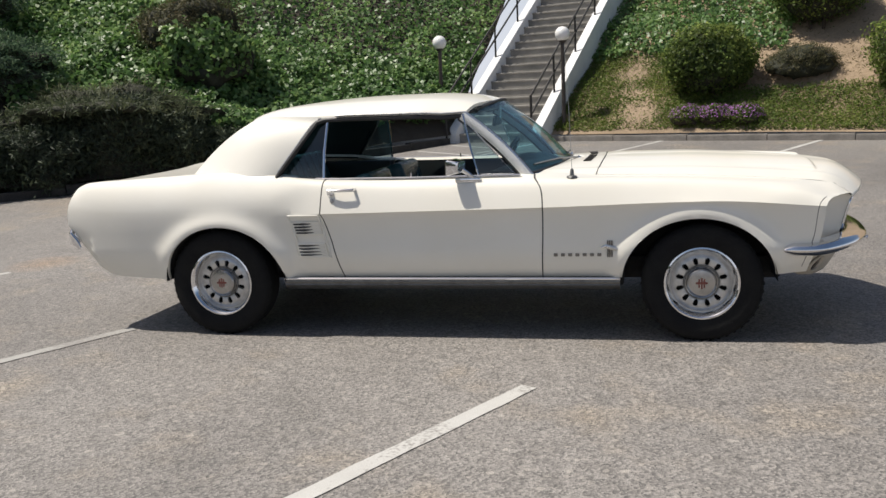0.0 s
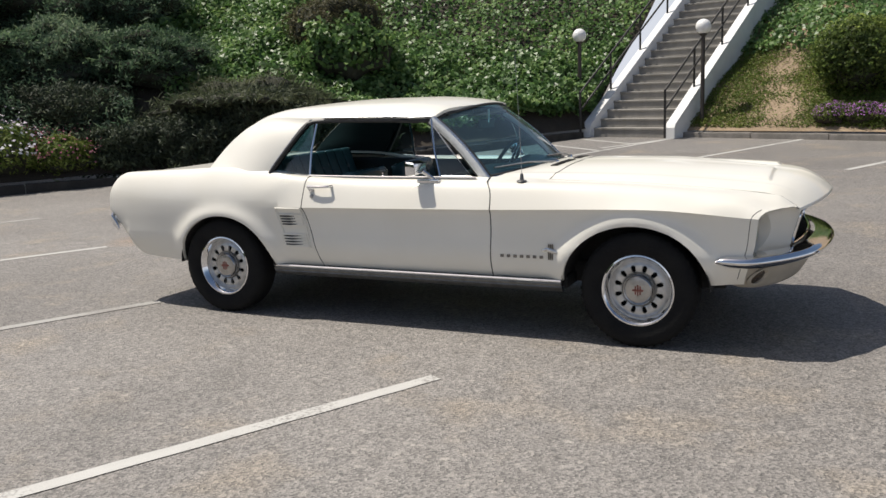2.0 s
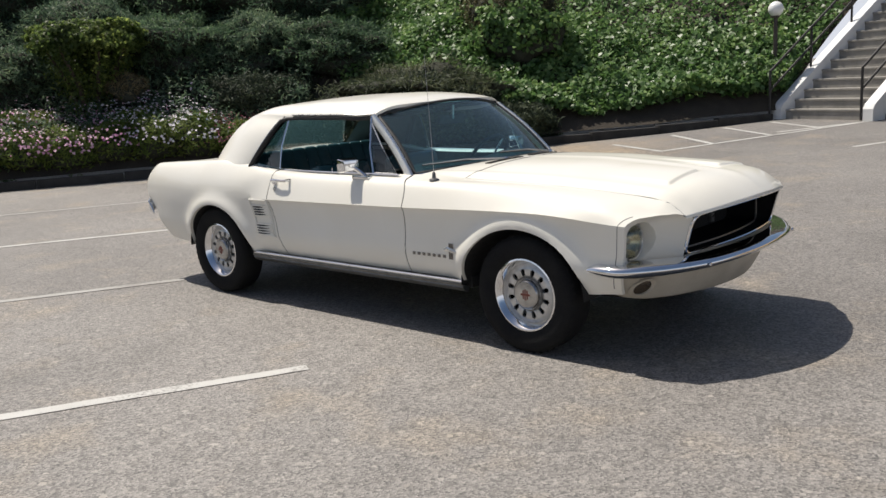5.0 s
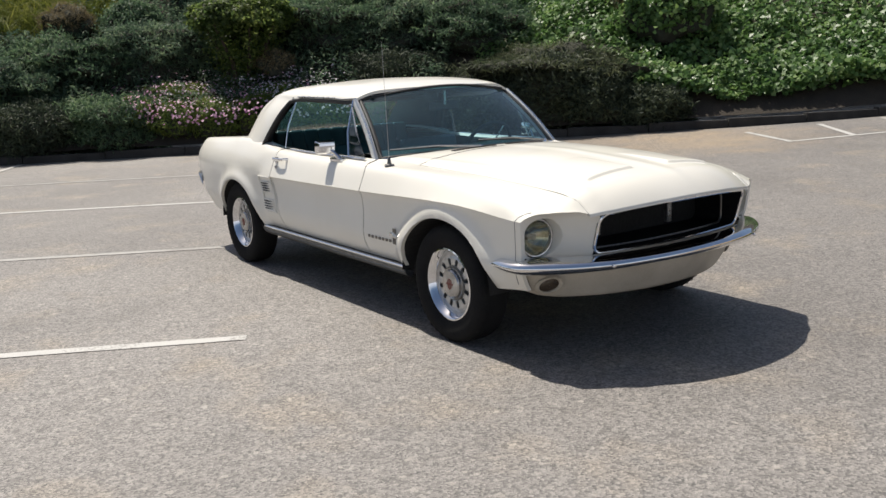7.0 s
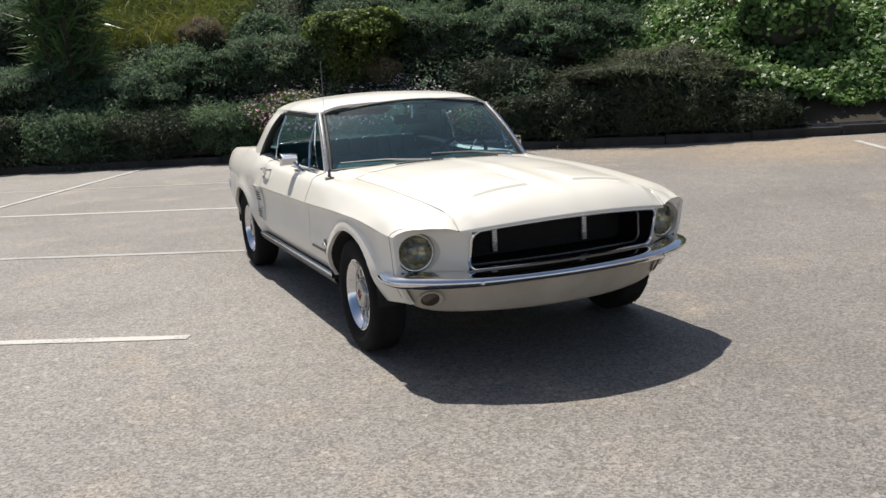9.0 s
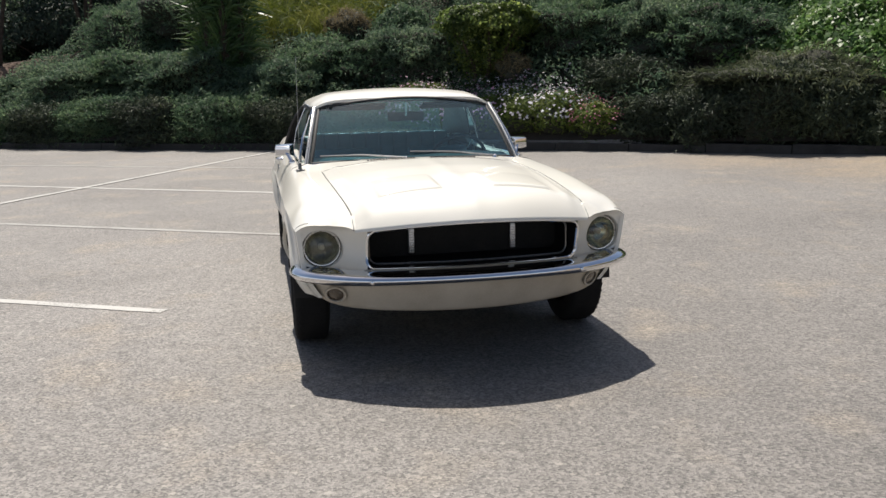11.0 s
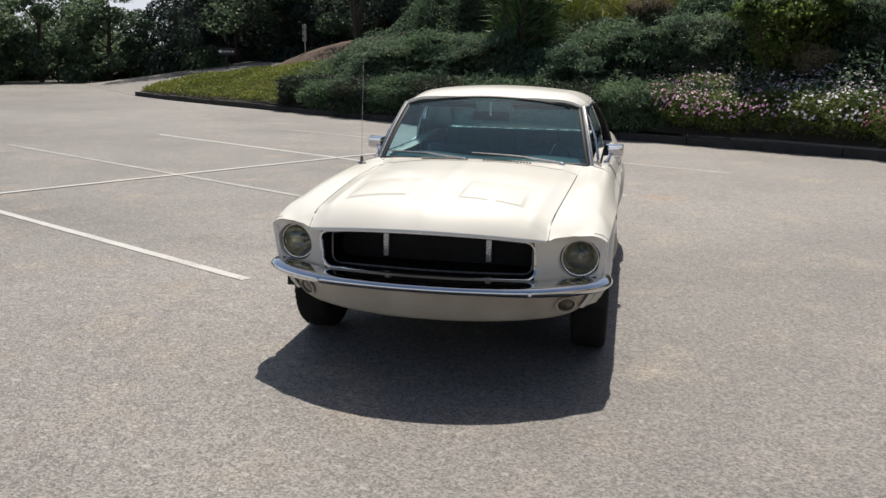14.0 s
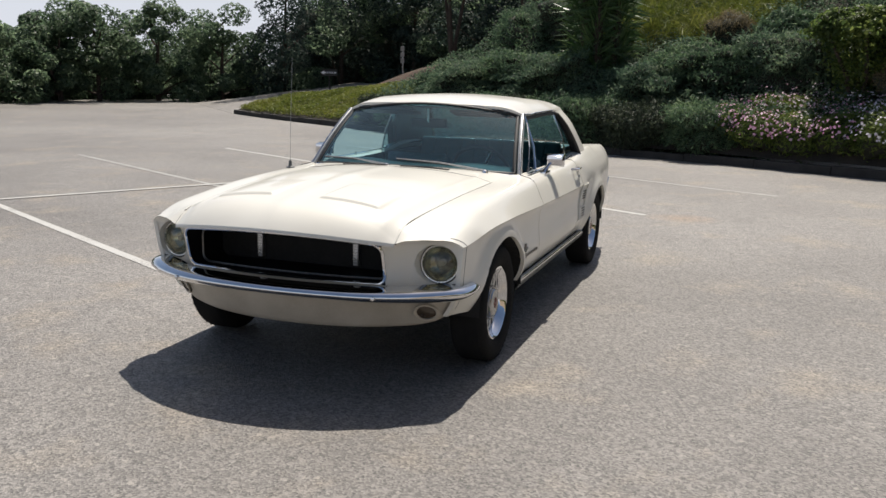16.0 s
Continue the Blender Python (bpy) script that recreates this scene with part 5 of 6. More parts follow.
def side_pane(name, corners, label, y_off=0.0):
    """A side pane through four corners (x, z), bowed like the door."""
    V = []
    n = 12
    (xa, za), (xb, zb), (xc, zc), (xd, zd) = corners
    for i in range(n):
        for j in range(n):
            u, t = i / (n - 1), j / (n - 1)
            x = (xa * (1 - u) + xb * u) * (1 - t) + (xd * (1 - u) + xc * u) * t
            z = (za * (1 - u) + zb * u) * (1 - t) + (zd * (1 - u) + zc * u) * t
            V.append((x, glass_y(z) + y_off, z))
    both(name, V, sheet(n, n, True), M_GLASS, label)


side_pane("quarter_window", [(-0.995, 0.925), (-0.730, 0.905), (-0.725, 1.240), (-0.795, 1.236)], "tinted rear quarter glass")
side_pane("vent_window", [(0.185, 0.905), (0.385, 0.905), (0.115, 1.185), (0.085, 1.185)], "tinted vent glass")


def strip(name, pts, r, material, label="", squash=(1, 1), n=8):
    V, F = tube([Vector(p) for p in pts], r, n, squash=squash)
    both(name, V, F, material, label)


def gp(x, z, off=0.006):
    return (x, glass_y(z) + off, z)


strip("window_bar", [gp(-0.725, 0.90), gp(-0.722, 1.06), gp(-0.716, 1.245)], 0.010, M_CHROME, "chrome bar between door and quarter window", (0.9, 0.6))
strip("vent_bar", [gp(0.185, 0.90), gp(0.14, 1.05), gp(0.088, 1.240)], 0.0065, M_CHROME, "chrome vent window bar", (0.9, 0.6))
rail = [(x, float(roof_w(x)) - 0.004, roof_point(x, 1.0)[2] - 0.020) for x in np.linspace(-0.66, 0.10, 12)]
edge = [(x + 0.010, y + 0.002, z) for x, y, z in sail_edge[:-2]] + [(-0.735, 0.632, rail[0][2] - 0.003)] + rail
V = [(x + 0.004, y, z) for x, y, z in sail_edge] + [(x + 0.004, glass_y(z) - 0.004, z) for x, y, z in sail_edge]
m = len(sail_edge)
both("window_jamb", V, [(i, i + 1, m + i + 1, m + i) for i in range(m - 1)], M_GASKET, "dark window jamb")
strip("window_gasket", edge, 0.017, M_GASKET, "black rubber weather strip", (1.0, 0.8))
strip("pillar_moulding", [(x - 0.007, y + 0.006, z) for x, y, z in sail_edge[2:-2]], 0.006, M_BRIGHT, "thin bright moulding along the roof pillar", (0.8, 0.8))
strip("drip_rail", [(x, y + 0.010, z + 0.022) for x, y, z in rail], 0.007, M_BRIGHT, "bright metal drip rail", (0.9, 0.7))
strip("sill_strip", [gp(-0.98, 0.921, 0.018), gp(-0.70, 0.903, 0.018), gp(-0.2, 0.899, 0.018), gp(0.42, 0.900, 0.02)], 0.0085, M_CHROME, "thin chrome strip along the window sill", (1, 0.8))
strip("vent_frame", [gp(0.20, 0.907), gp(0.385, 0.907), gp(0.25, 1.05), gp(0.11, 1.195)], 0.0055, M_BRIGHT, "thin metal vent window frame", (0.8, 0.7))

# windscreen and its pillars
WS_N, WS_M = 33, 20


def ws_point(k, t, lift=0.0):
    """k over the width, t from the cowl to the roof."""
    xb, xt = 0.640 - 0.165 * k * k, 0.222 - 0.118 * k * k
    zb, zt = 0.926 - 0.024 * k * k, 1.304 - 0.064 * k * k
    yb, yt = 0.675, 0.588
    x, z = xb + (xt - xb) * t, zb + (zt - zb) * t
    bow = 0.018 * math.sin(math.pi * t)
    return (x + bow * 0.65 + lift * 0.65, k * (yb + (yt - yb) * t), z + bow * 0.75 + lift * 0.75)


V = [ws_point(-1 + 2 * i / (WS_N - 1), j / (WS_M - 1)) for i in range(WS_N) for j in range(WS_M)]
windscreen = piece("windscreen", V, sheet(WS_N, WS_M), M_WS, car, "tinted curved windscreen")
ring = [ws_point(-1 + 2 * i / 24, 0.0) for i in range(25)] + [ws_point(1, t) for t in np.linspace(0.1, 1, 10)] + [ws_point(1 - 2 * i / 24, 1.0) for i in range(1, 25)] + [ws_point(-1, t) for t in np.linspace(0.9, 0.1, 9)]
V, F = tube(ring, 0.0125, 8, True, (1.0, 0.7))
piece("windscreen_gasket", V, F, M_GASKET, windscreen, "black windscreen rubber")
low = [ws_point(-1 + 2 * i / 30, -0.035, 0.004) for i in range(31)]
V, F = tube(low, 0.009, 8)
piece("windscreen_trim", V, F, M_CHROME, windscreen, "chrome lower windscreen trim")
pil = []
for t in np.linspace(-0.06, 1.0, 12):
    a = Vector(ws_point(1.0, t))
    pil.append((a.x - 0.024, a.y + 0.024 + 0.004 * (1 - t), a.z - 0.010))
V, F = tube(pil, 0.028, 10, squash=(0.62, 1.15))
both("windscreen_pillar", V, F, M_PILLAR, "bright metal windscreen pillar")
strip("pillar_trim", [(x + 0.016, y + 0.006, z + 0.012) for x, y, z in pil], 0.013, M_BRIGHT, "bright metal pillar trim", (0.7, 1.2))
strip("pillar_gasket", [(x - 0.020, y - 0.004, z - 0.016) for x, y, z in pil], 0.012, M_GASKET, "black pillar weather strip")

# rear window
V = []
for i in range(25):
    for j in range(12):
        k, t = -1 + 2 * i / 24, j / 11
        V.append((-1.585 - 0.05 * (1 - k * k) + (0.445 + 0.04 * (1 - k * k)) * t, k * (0.605 - 0.10 * t), 0.955 + 0.315 * t + 0.02 * math.sin(math.pi * t) + 0.02 * (1 - k * k) * t))
piece("rear_window", V, sheet(25, 12, True), M_GLASS, car, "tinted rear window")

# sills: bright rocker moulding and a dark underside
prof = [(0.836, 0.348), (0.852, 0.340), (0.855, 0.322), (0.846, 0.308), (0.848, 0.303), (0.832, 0.284), (0.805, 0.270), (0.79, 0.30)]
V, F = [], []
xs = np.linspace(-0.965, 0.950, 24)
for x in xs:
    V += [(x, y, z) for y, z in prof]
n = len(prof)
for i in range(len(xs) - 1):
    for j in range(n - 1):
        F.append((i * n + j, i * n + j + 1, (i + 1) * n + j + 1, (i + 1) * n + j))
both("rocker_moulding", V, F, M_ROCKER, "bright ribbed metal rocker moulding", 25)
strip("rocker_strip", [(x, 0.852, 0.338) for x in np.linspace(-0.965, 0.95, 12)], 0.0085, M_CHROME, "chrome strip on the rocker")
part("underbody", box_bm(-1.95, 1.80, -0.62, 0.62, 0.29, 0.42, 0.03), M_DARK, car)
part("floor_pan", box_bm(-1.0, 0.97, -0.79, 0.79, 0.285, 0.36, 0.02), M_DARK, car)
for s in (-1, 1):
    for ax, az, a, b in ARCHES:
        V, F = [], []
        m = 26
        for i in range(m):
            w = math.pi * i / (m - 1)
            for yy in (0.868, 0.60, 0.56):
                V.append((ax + (a + 0.004) * math.cos(w), s * yy, az - 0.0 + (b + 0.004) * math.sin(w)))
        for i in range(m - 1):
            for j in range(2):
                F.append((i * 3 + j, i * 3 + j + 1, (i + 1) * 3 + j + 1, (i + 1) * 3 + j))
        F.append(tuple(i * 3 + 2 for i in range(m)))
        piece("wheel_well", V, F, M_DARK, car, "black wheel well", smooth=False)
for x0, x1 in ((-2.16, -1.72), (1.75, 1.86)):
    part("inner_panel", box_bm(x0, x1, -0.72, 0.72, 0.42, 0.62, 0.02), M_DARK, car)
part("engine_bay", box_bm(0.60, 1.86, -0.55, 0.55, 0.36, 0.83, 0.02), M_DARK, car)


# wheels
def wheel(x, s, front):
    w = under(new("wheel"), car)
    w.location = (x, s * 0.772, 0.312)
    w.rotation_euler = (0, 0, 0 if s < 0 else math.pi)
    w.empty_display_size = 0.1
    tagged(w, "black tyre on a slotted chrome wheel")
    R = 0.312
    tyre = [(0.194, 0.062), (0.196, 0.076), (0.213, 0.088), (0.245, 0.096), (0.275, 0.094), (0.296, 0.086), (0.307, 0.073), (R, 0.058), (R, -0.058), (0.307, -0.073), (0.29, -0.086), (0.24, -0.096), (0.196, -0.080), (0.194, -0.06)]
    V, F = lathe([(r, -a) for r, a in tyre], 64)
    piece("tyre", V, [f[::-1] for f in F], M_RUBBER, w, "black tyre")
    V, F = [], []
    for k in range(44):
        a = 2 * math.pi * k / 44
        for (dr, da, yy) in ((0.0025, -0.026, -0.088), (0.0025, 0.026, -0.088), (0.0035, 0.030, -0.066), (0.0035, -0.022, -0.066)):
            r = (R if yy > -0.07 else 0.296) + dr
            V.append((r * math.cos(a + da), yy, r * math.sin(a + da)))
        F.append(tuple(range(4 * k, 4 * k + 4)))
    tagged(piece("tread", V, F, M_RUBBER, w, smooth=False), kind="stuff")
    ring = [(0.156, -0.026), (0.159, -0.040), (0.165, -0.052), (0.174, -0.064), (0.180, -0.075), (0.186, -0.080), (0.194, -0.078), (0.196, -0.068)]
    V, F = lathe(ring, 72)
    piece("trim_ring", V, [f[::-1] for f in F], M_CHROME, w, "polished rim ring")
    V, F, n = [], [], 120
    prof = [(0.160, -0.026), (0.152, -0.032), (0.142, -0.038), (0.134, -0.041), (0.129, -0.042), (0.100, -0.042), (0.095, -0.040), (0.088, -0.034), (0.080, -0.030)]
    hole = {3: (4, 5), 4: (3, 4, 5, 6), 5: (4, 5)}
    for r, a in prof:
        for j in range(n):
            t = 2 * math.pi * j / n
            V.append((r * math.cos(t), a, r * math.sin(t)))
    for i in range(len(prof) - 1):
        for j in range(n):
            if j % 10 in hole.get(i, ()):
                continue
            F.append((i * n + j, i * n + (j + 1) % n, (i + 1) * n + (j + 1) % n, (i + 1) * n + j)[::-1])
    disc = piece("disc", V, F, M_WHEEL, w, "silver disc with twelve slots")
    V, F = lathe([(0.185, 0.04), (0.17, 0.012), (0.08, 0.004), (0.0005, 0.004)], 40)
    piece("brake_drum", V, [f[::-1] for f in F], M_DARK, w)
    for k in range(12):
        V = []
        for j in range(8):
            r, g = ((0.134, 0.0), (0.134, 1.0), (0.129, 2.0), (0.100, 2.0), (0.095, 1.0), (0.095, -1.0), (0.100, -2.0), (0.129, -2.0))[j]
            if j == 0:
                g = -1.0
            t = 2 * math.pi * (k * 10 + 5.0 + g) / n
            for dep in (0.0, 0.016):
                V.append((r * math.cos(t), -0.0415 + dep, r * math.sin(t)))
        piece("slot_edge", V, [(2 * i, 2 * ((i + 1) % 8), 2 * ((i + 1) % 8) + 1, 2 * i + 1) for i in range(8)], M_WHEEL, disc, smooth=False)
    V, F = lathe([(0.086, -0.034), (0.086, -0.046), (0.083, -0.052), (0.077, -0.050), (0.076, -0.046), (0.074, -0.060), (0.068, -0.066), (0.050, -0.0685), (0.02, -0.0695), (0.0005, -0.0695)], 56)
    V2, F2 = lathe([(0.093, -0.0385), (0.092, -0.0435), (0.086, -0.0435), (0.085, -0.034)], 56)
    piece("cap_recess", V2, [f[::-1] for f in F2], M_ROCKER, w, "dark ring round the cap")
    cap = piece("centre_cap", V, [f[::-1] for f in F], M_CAP, w, "chrome centre cap with a red mark", sharp=30)
    for k in (-1, 0, 1):
        part("emblem", box_bm(k * 0.013 - 0.004, k * 0.013 + 0.004, -0.0715, -0.0670, -0.030 + abs(k) * 0.006, 0.030 - abs(k) * 0.006, 0.001, 1), M_RED, cap)
    part("emblem", box_bm(-0.030, 0.030, -0.0712, -0.0670, -0.005, 0.006, 0.001, 1), M_RED, cap)


for x in (-1.3716, 1.3716):
    for s in (-1, 1):
        wheel(x, s, x > 0)
for x in (-1.3716, 1.3716):
    V, F = tube([(x, -0.70, 0.312), (x, 0.70, 0.312)], 0.04, 10)
    piece("axle", V, F, M_DARK, car)

# front end: lamp faces, grille, bumper, valance
def mouth_x(y, z):
    w = (z - 0.54) / 0.2
    return 2.170 + 0.100 * w - (0.210 + 0.165 * w) * y * y


LAMP = (0.7280, 0.620, 0.0985)
ny, nz = 34, 44
P = []
nr = NA + NB - 1
vend = 0.80
for j in range(nz):
    tau = j / (nz - 1)
    w = tau * vend * (nr - 1)
    a = min(int(w), nr - 2)
    xo = float(nose_edge(w / (nr - 1))) - 0.002
    sec = section(xo)
    q = sec[a] * (1 - (w - a)) + sec[a + 1] * (w - a)
    o = np.array([xo, q[0] - 0.002, q[1] - 0.002])
    zi = 0.733 - (0.733 - 0.470) * max(0, (tau - 0.22) / 0.78) ** 1.0
    inn = np.array([mouth_x(0.524, zi) - 0.006, 0.524, zi])
    for i in range(ny):
        u = i / (ny - 1)
        p = o + (inn - o) * u
        p[0] = o[0] + (inn[0] - o[0]) * u ** 2.4 - 0.022 * math.sin(math.pi * u) * min(1, tau * 3)
        P.append(p)
P = np.array(P)


def face_x(y, z):
    """The depth of the lamp face at a place, from its nearest points."""
    d = (P0[:, 1] - y) ** 2 + (P0[:, 2] - z) ** 2
    k = np.argsort(d)[:6]
    w = 1 / (d[k] + 1e-6)
    return float((P0[k, 0] * w).sum() / w.sum())


P0 = P.copy()
rad = np.hypot(P[:, 1] - LAMP[0], P[:, 2] - LAMP[1])
ins = rad < LAMP[2]
F = [f for f in sheet(nz, ny) if not all(ins[list(f)])]
used = sorted({k for f in F for k in f})
for i in used:
    if ins[i]:
        q = LAMP[2] / max(rad[i], 1e-6)
        P[i, 1], P[i, 2] = LAMP[0] + (P[i, 1] - LAMP[0]) * q, LAMP[1] + (P[i, 2] - LAMP[1]) * q
        P[i, 0] = face_x(P[i, 1], P[i, 2])
ids = {k: n for n, k in enumerate(used)}
both("lamp_surround", [P[k] for k in used], [tuple(ids[k] for k in f) for f in F], M_PAINT, "cream front panel round the headlamp", 60)
LX = 1.930
SWEEP, RAKE = -0.10, 0.0


def swept(V, s):
    """Turns a lamp part to follow the swept front panel."""
    return [(a + SWEEP * s * b + RAKE * c, b, c) for a, b, c in V]


for s in (-1, 1):
    h = under(new("headlamp"), car)
    h.location = (0, s * LAMP[0], LAMP[1])
    h.empty_display_size = 0.1
    tagged(h, "round sealed headlamp in a chrome ring")
    n = 40
    V, F = [], []
    for r, dx in ((LAMP[2] + 0.001, 0.003), (LAMP[2] - 0.002, -0.016), (LAMP[2] - 0.003, None)):
        for j in range(n):
            a = 2 * math.pi * j / n
            yy, zz = r * math.cos(a), r * math.sin(a)
            V.append((LX - 0.014 + SWEEP * s * yy if dx is None else face_x(LAMP[0] + yy * s, LAMP[1] + zz) + dx, yy, zz))
    for i in range(2):
        for j in range(n):
            F.append((i * n + j, i * n + (j + 1) % n, (i + 1) * n + (j + 1) % n, (i + 1) * n + j))
    piece("bucket", V, F, M_PAINT, h, "cream lamp bucket")
    V, F = lathe([(0.0975, LX - 0.012), (0.0975, LX + 0.002), (0.0925, LX + 0.004), (0.0920, LX - 0.012)], 40, "x")
    piece("rubber_ring", swept(V, s), F, M_GASKET, h, "dark rubber ring")
    V, F = lathe([(0.0925, LX - 0.011), (0.0925, LX + 0.006), (0.0900, LX + 0.013), (0.0850, LX + 0.012), (0.0815, LX + 0.004), (0.0805, LX - 0.016)], 40, "x")
    piece("ring", swept(V, s), F, M_BRIGHT, h, "chrome headlamp ring")
    V, F = lathe([(0.081, LX - 0.001), (0.06, LX - 0.031), (0.03, LX - 0.048), (0.0005, LX - 0.054)], 36, "x")
    piece("reflector", swept(V, s), F, M_REFL, h)
    V, F = lathe([(0.0815, LX), (0.066, LX + 0.013), (0.045, LX + 0.022), (0.022, LX + 0.027), (0.0005, LX + 0.028)], 36, "x")
    piece("lens", swept(V, s), F, M_LENS, h, "domed clear headlamp glass")
    V, F = lathe([(0.016, LX - 0.041), (0.016, LX - 0.011), (0.010, LX - 0.004), (0.0005, LX - 0.004)], 16, "x")
    piece("bulb_shield", swept(V, s), F, M_STEEL, h)


def mouth(u, grow=0.0):
    """The outline of the grille opening, u from 0 to 1."""
    hw, z0, z1, r = 0.526 + grow, 0.536 - grow, 0.728 + grow, 0.045
    pts = []
    for cx, cz, a0 in ((hw - r, z1 - r, 0), (-hw + r, z1 - r, 90), (-hw + r, z0 + r, 180), (hw - r, z0 + r, 270)):
        for k in range(7):
            a = radians(a0 + 15 * k)
            pts.append((cx + r * math.cos(a), cz + r * math.sin(a)))
    pts2 = []
    m = len(pts)
    for i in range(m):
        a, b = pts[i], pts[(i + 1) % m]
        steps = max(1, int(math.hypot(b[0] - a[0], b[1] - a[1]) / 0.05))
        for k in range(steps):
            yy, zz = a[0] + (b[0] - a[0]) * k / steps, a[1] + (b[1] - a[1]) * k / steps
            pts2.append((yy, zz + 0.038 * (zz - z0) / (z1 - z0) * (1 - (yy / hw) ** 2)))
    return pts2


grille = under(new("grille"), car)
grille.empty_display_size = 0.1
tagged(grille, "black recessed grille in a chrome surround")
out = mouth(0)
V, F = tube([(mouth_x(y, z) - 0.004, y, z) for y, z in out], 0.0085, 8, True, (1, 1), (1, 0, 0))
piece("surround", V, F, M_CHROME, grille, "thin chrome grille surround")
m = len(out)
V = [(mouth_x(y, z) - 0.004, y, z) for y, z in out] + [(1.83, y * 0.96, 0.627 + (z - 0.627) * 0.93) for y, z in out]
piece("throat", V, [(i, m + i, m + (i + 1) % m, (i + 1) % m) for i in range(m)], M_GRILLE, grille)
part("mesh_back", box_bm(1.81, 1.825, -0.515, 0.515, 0.50, 0.755), M_DARK, grille)
inner = [(y * 0.965, 0.624 + (z - 0.627) * 0.88) for y, z in out]
V, F = tube([(2.085 - 0.20 * y * y, y, z) for y, z in inner], 0.006, 6, True, (1, 1), (1, 0, 0))
piece("inner_frame", V, F, M_EMBLEM, grille, "thin bright inner frame")
for k in range(15):
    z = 0.535 + 0.0125 * k
    V, F = tube([(1.855 - 0.04 * y * y, y, z) for y in np.linspace(-0.49, 0.49, 9)], 0.0028, 4)
    piece("bar", V, F, M_GRILLE, grille, smooth=False)
for s in (-1, 1):
    ub = part("upright", box_bm(1.86, 1.885, s * 0.268 - 0.014, s * 0.268 + 0.014, 0.556, 0.684, 0.003), M_STEEL, grille, "ribbed bright upright bar")
    for k in range(9):
        part("rib", box_bm(1.883, 1.8895, s * 0.268 - 0.012, s * 0.268 + 0.012, 0.561 + 0.0134 * k, 0.568 + 0.0134 * k), M_BRIGHT, ub)

# panel above and below the grille, joining the lamp faces
for (za, zb, nm) in ((0.724, 0.738, "upper_panel"), (0.460, 0.536, "lower_panel")):
    V = []
    for i in range(31):
        y = -0.540 + 1.08 * i / 30
        for j in range(5):
            z = za + (zb - za) * j / 4
            z += (0.038 if nm == "upper_panel" else 0.0) * (1 - (y / 0.545) ** 2)
            V.append((mouth_x(y, z) - 0.010 + (0.02 if nm == "lower_panel" else 0.0), y, z))
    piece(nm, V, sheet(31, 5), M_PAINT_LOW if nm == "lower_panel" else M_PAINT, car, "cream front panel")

# chrome front bumper: round the corners and dipping at the middle
pts, rr = [], []
bump_plan = [(1.776, 0.856), (1.86, 0.868), (1.93, 0.864), (1.990, 0.838), (2.060, 0.775), (2.132, 0.68), (2.196, 0.56), (2.242, 0.44), (2.278, 0.22)]
full = bump_plan + [(2.290, 0.0)] + [(x, -y) for x, y in bump_plan[::-1]]
bz = curve([0.0, 0.3, 0.6, 0.8, 0.89], [0.500, 0.499, 0.495, 0.493, 0.487])
bh = curve([0.0, 0.3, 0.6, 0.8, 0.89], [0.030, 0.030, 0.033, 0.036, 0.034])
prof = [(-0.034, -1.0), (-0.014, -0.84), (0.006, -0.48), (0.023, -0.02), (0.025, 0.16), (0.016, 0.55), (0.000, 0.86), (-0.020, 1.0), (-0.085, 1.10), (-0.085, 0.4)]
line = []
for i in range(len(full) - 1):
    for k in range(4):
        line.append(np.array(full[i]) * (1 - k / 4) + np.array(full[i + 1]) * k / 4)
line.append(np.array(full[-1]))
for _ in range(4):
    line = [line[0]] + [(line[i - 1] + line[i] * 2 + line[i + 1]) / 4 for i in range(1, len(line) - 1)] + [line[-1]]
V, F = [], []
n = len(prof)
for i, q in enumerate(line):
    d = line[min(i + 1, len(line) - 1)] - line[max(i - 1, 0)]
    d = d / np.linalg.norm(d)
    nrm = np.array([-d[1], d[0]])
    z, h = float(bz(abs(q[1]))), float(bh(abs(q[1])))
    e = min(i, len(line) - 1 - i)
    h *= (0.55, 0.86, 1.0)[min(2, e)]
    for o, k in prof:
        V.append((q[0] + nrm[0] * o, q[1] + nrm[1] * o, z + k * h))
for i in range(len(line) - 1):
    for j in range(n):
        F.append((i * n + j, i * n + (j + 1) % n, (i + 1) * n + (j + 1) % n, (i + 1) * n + j))
F += [tuple(range(n))[::-1], tuple((len(line) - 1) * n + j for j in range(n))]
bm = bmesh.new()
bv = [bm.verts.new(v) for v in V]
for f in F:
    bm.faces.new([bv[k] for k in f])
bmesh.ops.recalc_face_normals(bm, faces=bm.faces[:])
bumper = part("front_bumper", bm, M_CHROME, car, "chrome front bumper curving round the corners", sharp=60)
for y in (-0.52, 0.52):
    V, F = lathe([(0.0105, 0.0), (0.009, 0.006), (0.0005, 0.0085)], 14, "x")
    x = 2.290 - 0.25 * y * y + 0.018
    piece("bolt", [(x + a, y + b, 0.498 + c) for a, b, c in V], F, M_CHROME, bumper, "bumper bolt head")

# painted valance under the bumper with two small lamps
val_low = curve([0.0, 0.4, 0.58, 0.69, 0.755, 0.81], [0.310, 0.308, 0.312, 0.328, 0.366, 0.432])


def val_x(y, t):
    return max(2.226 - 0.075 * (1 - t) - 0.49 * y * y, 1.86)


V = []
for i in range(57):
    y = -0.81 + 1.62 * i / 56
    for j in range(12):
        t = j / 11
        z = float(val_low(abs(y))) + (0.478 - float(val_low(abs(y)))) * t
        V.append((val_x(y, t) - 0.014 * (1 - t) ** 3, y, z))
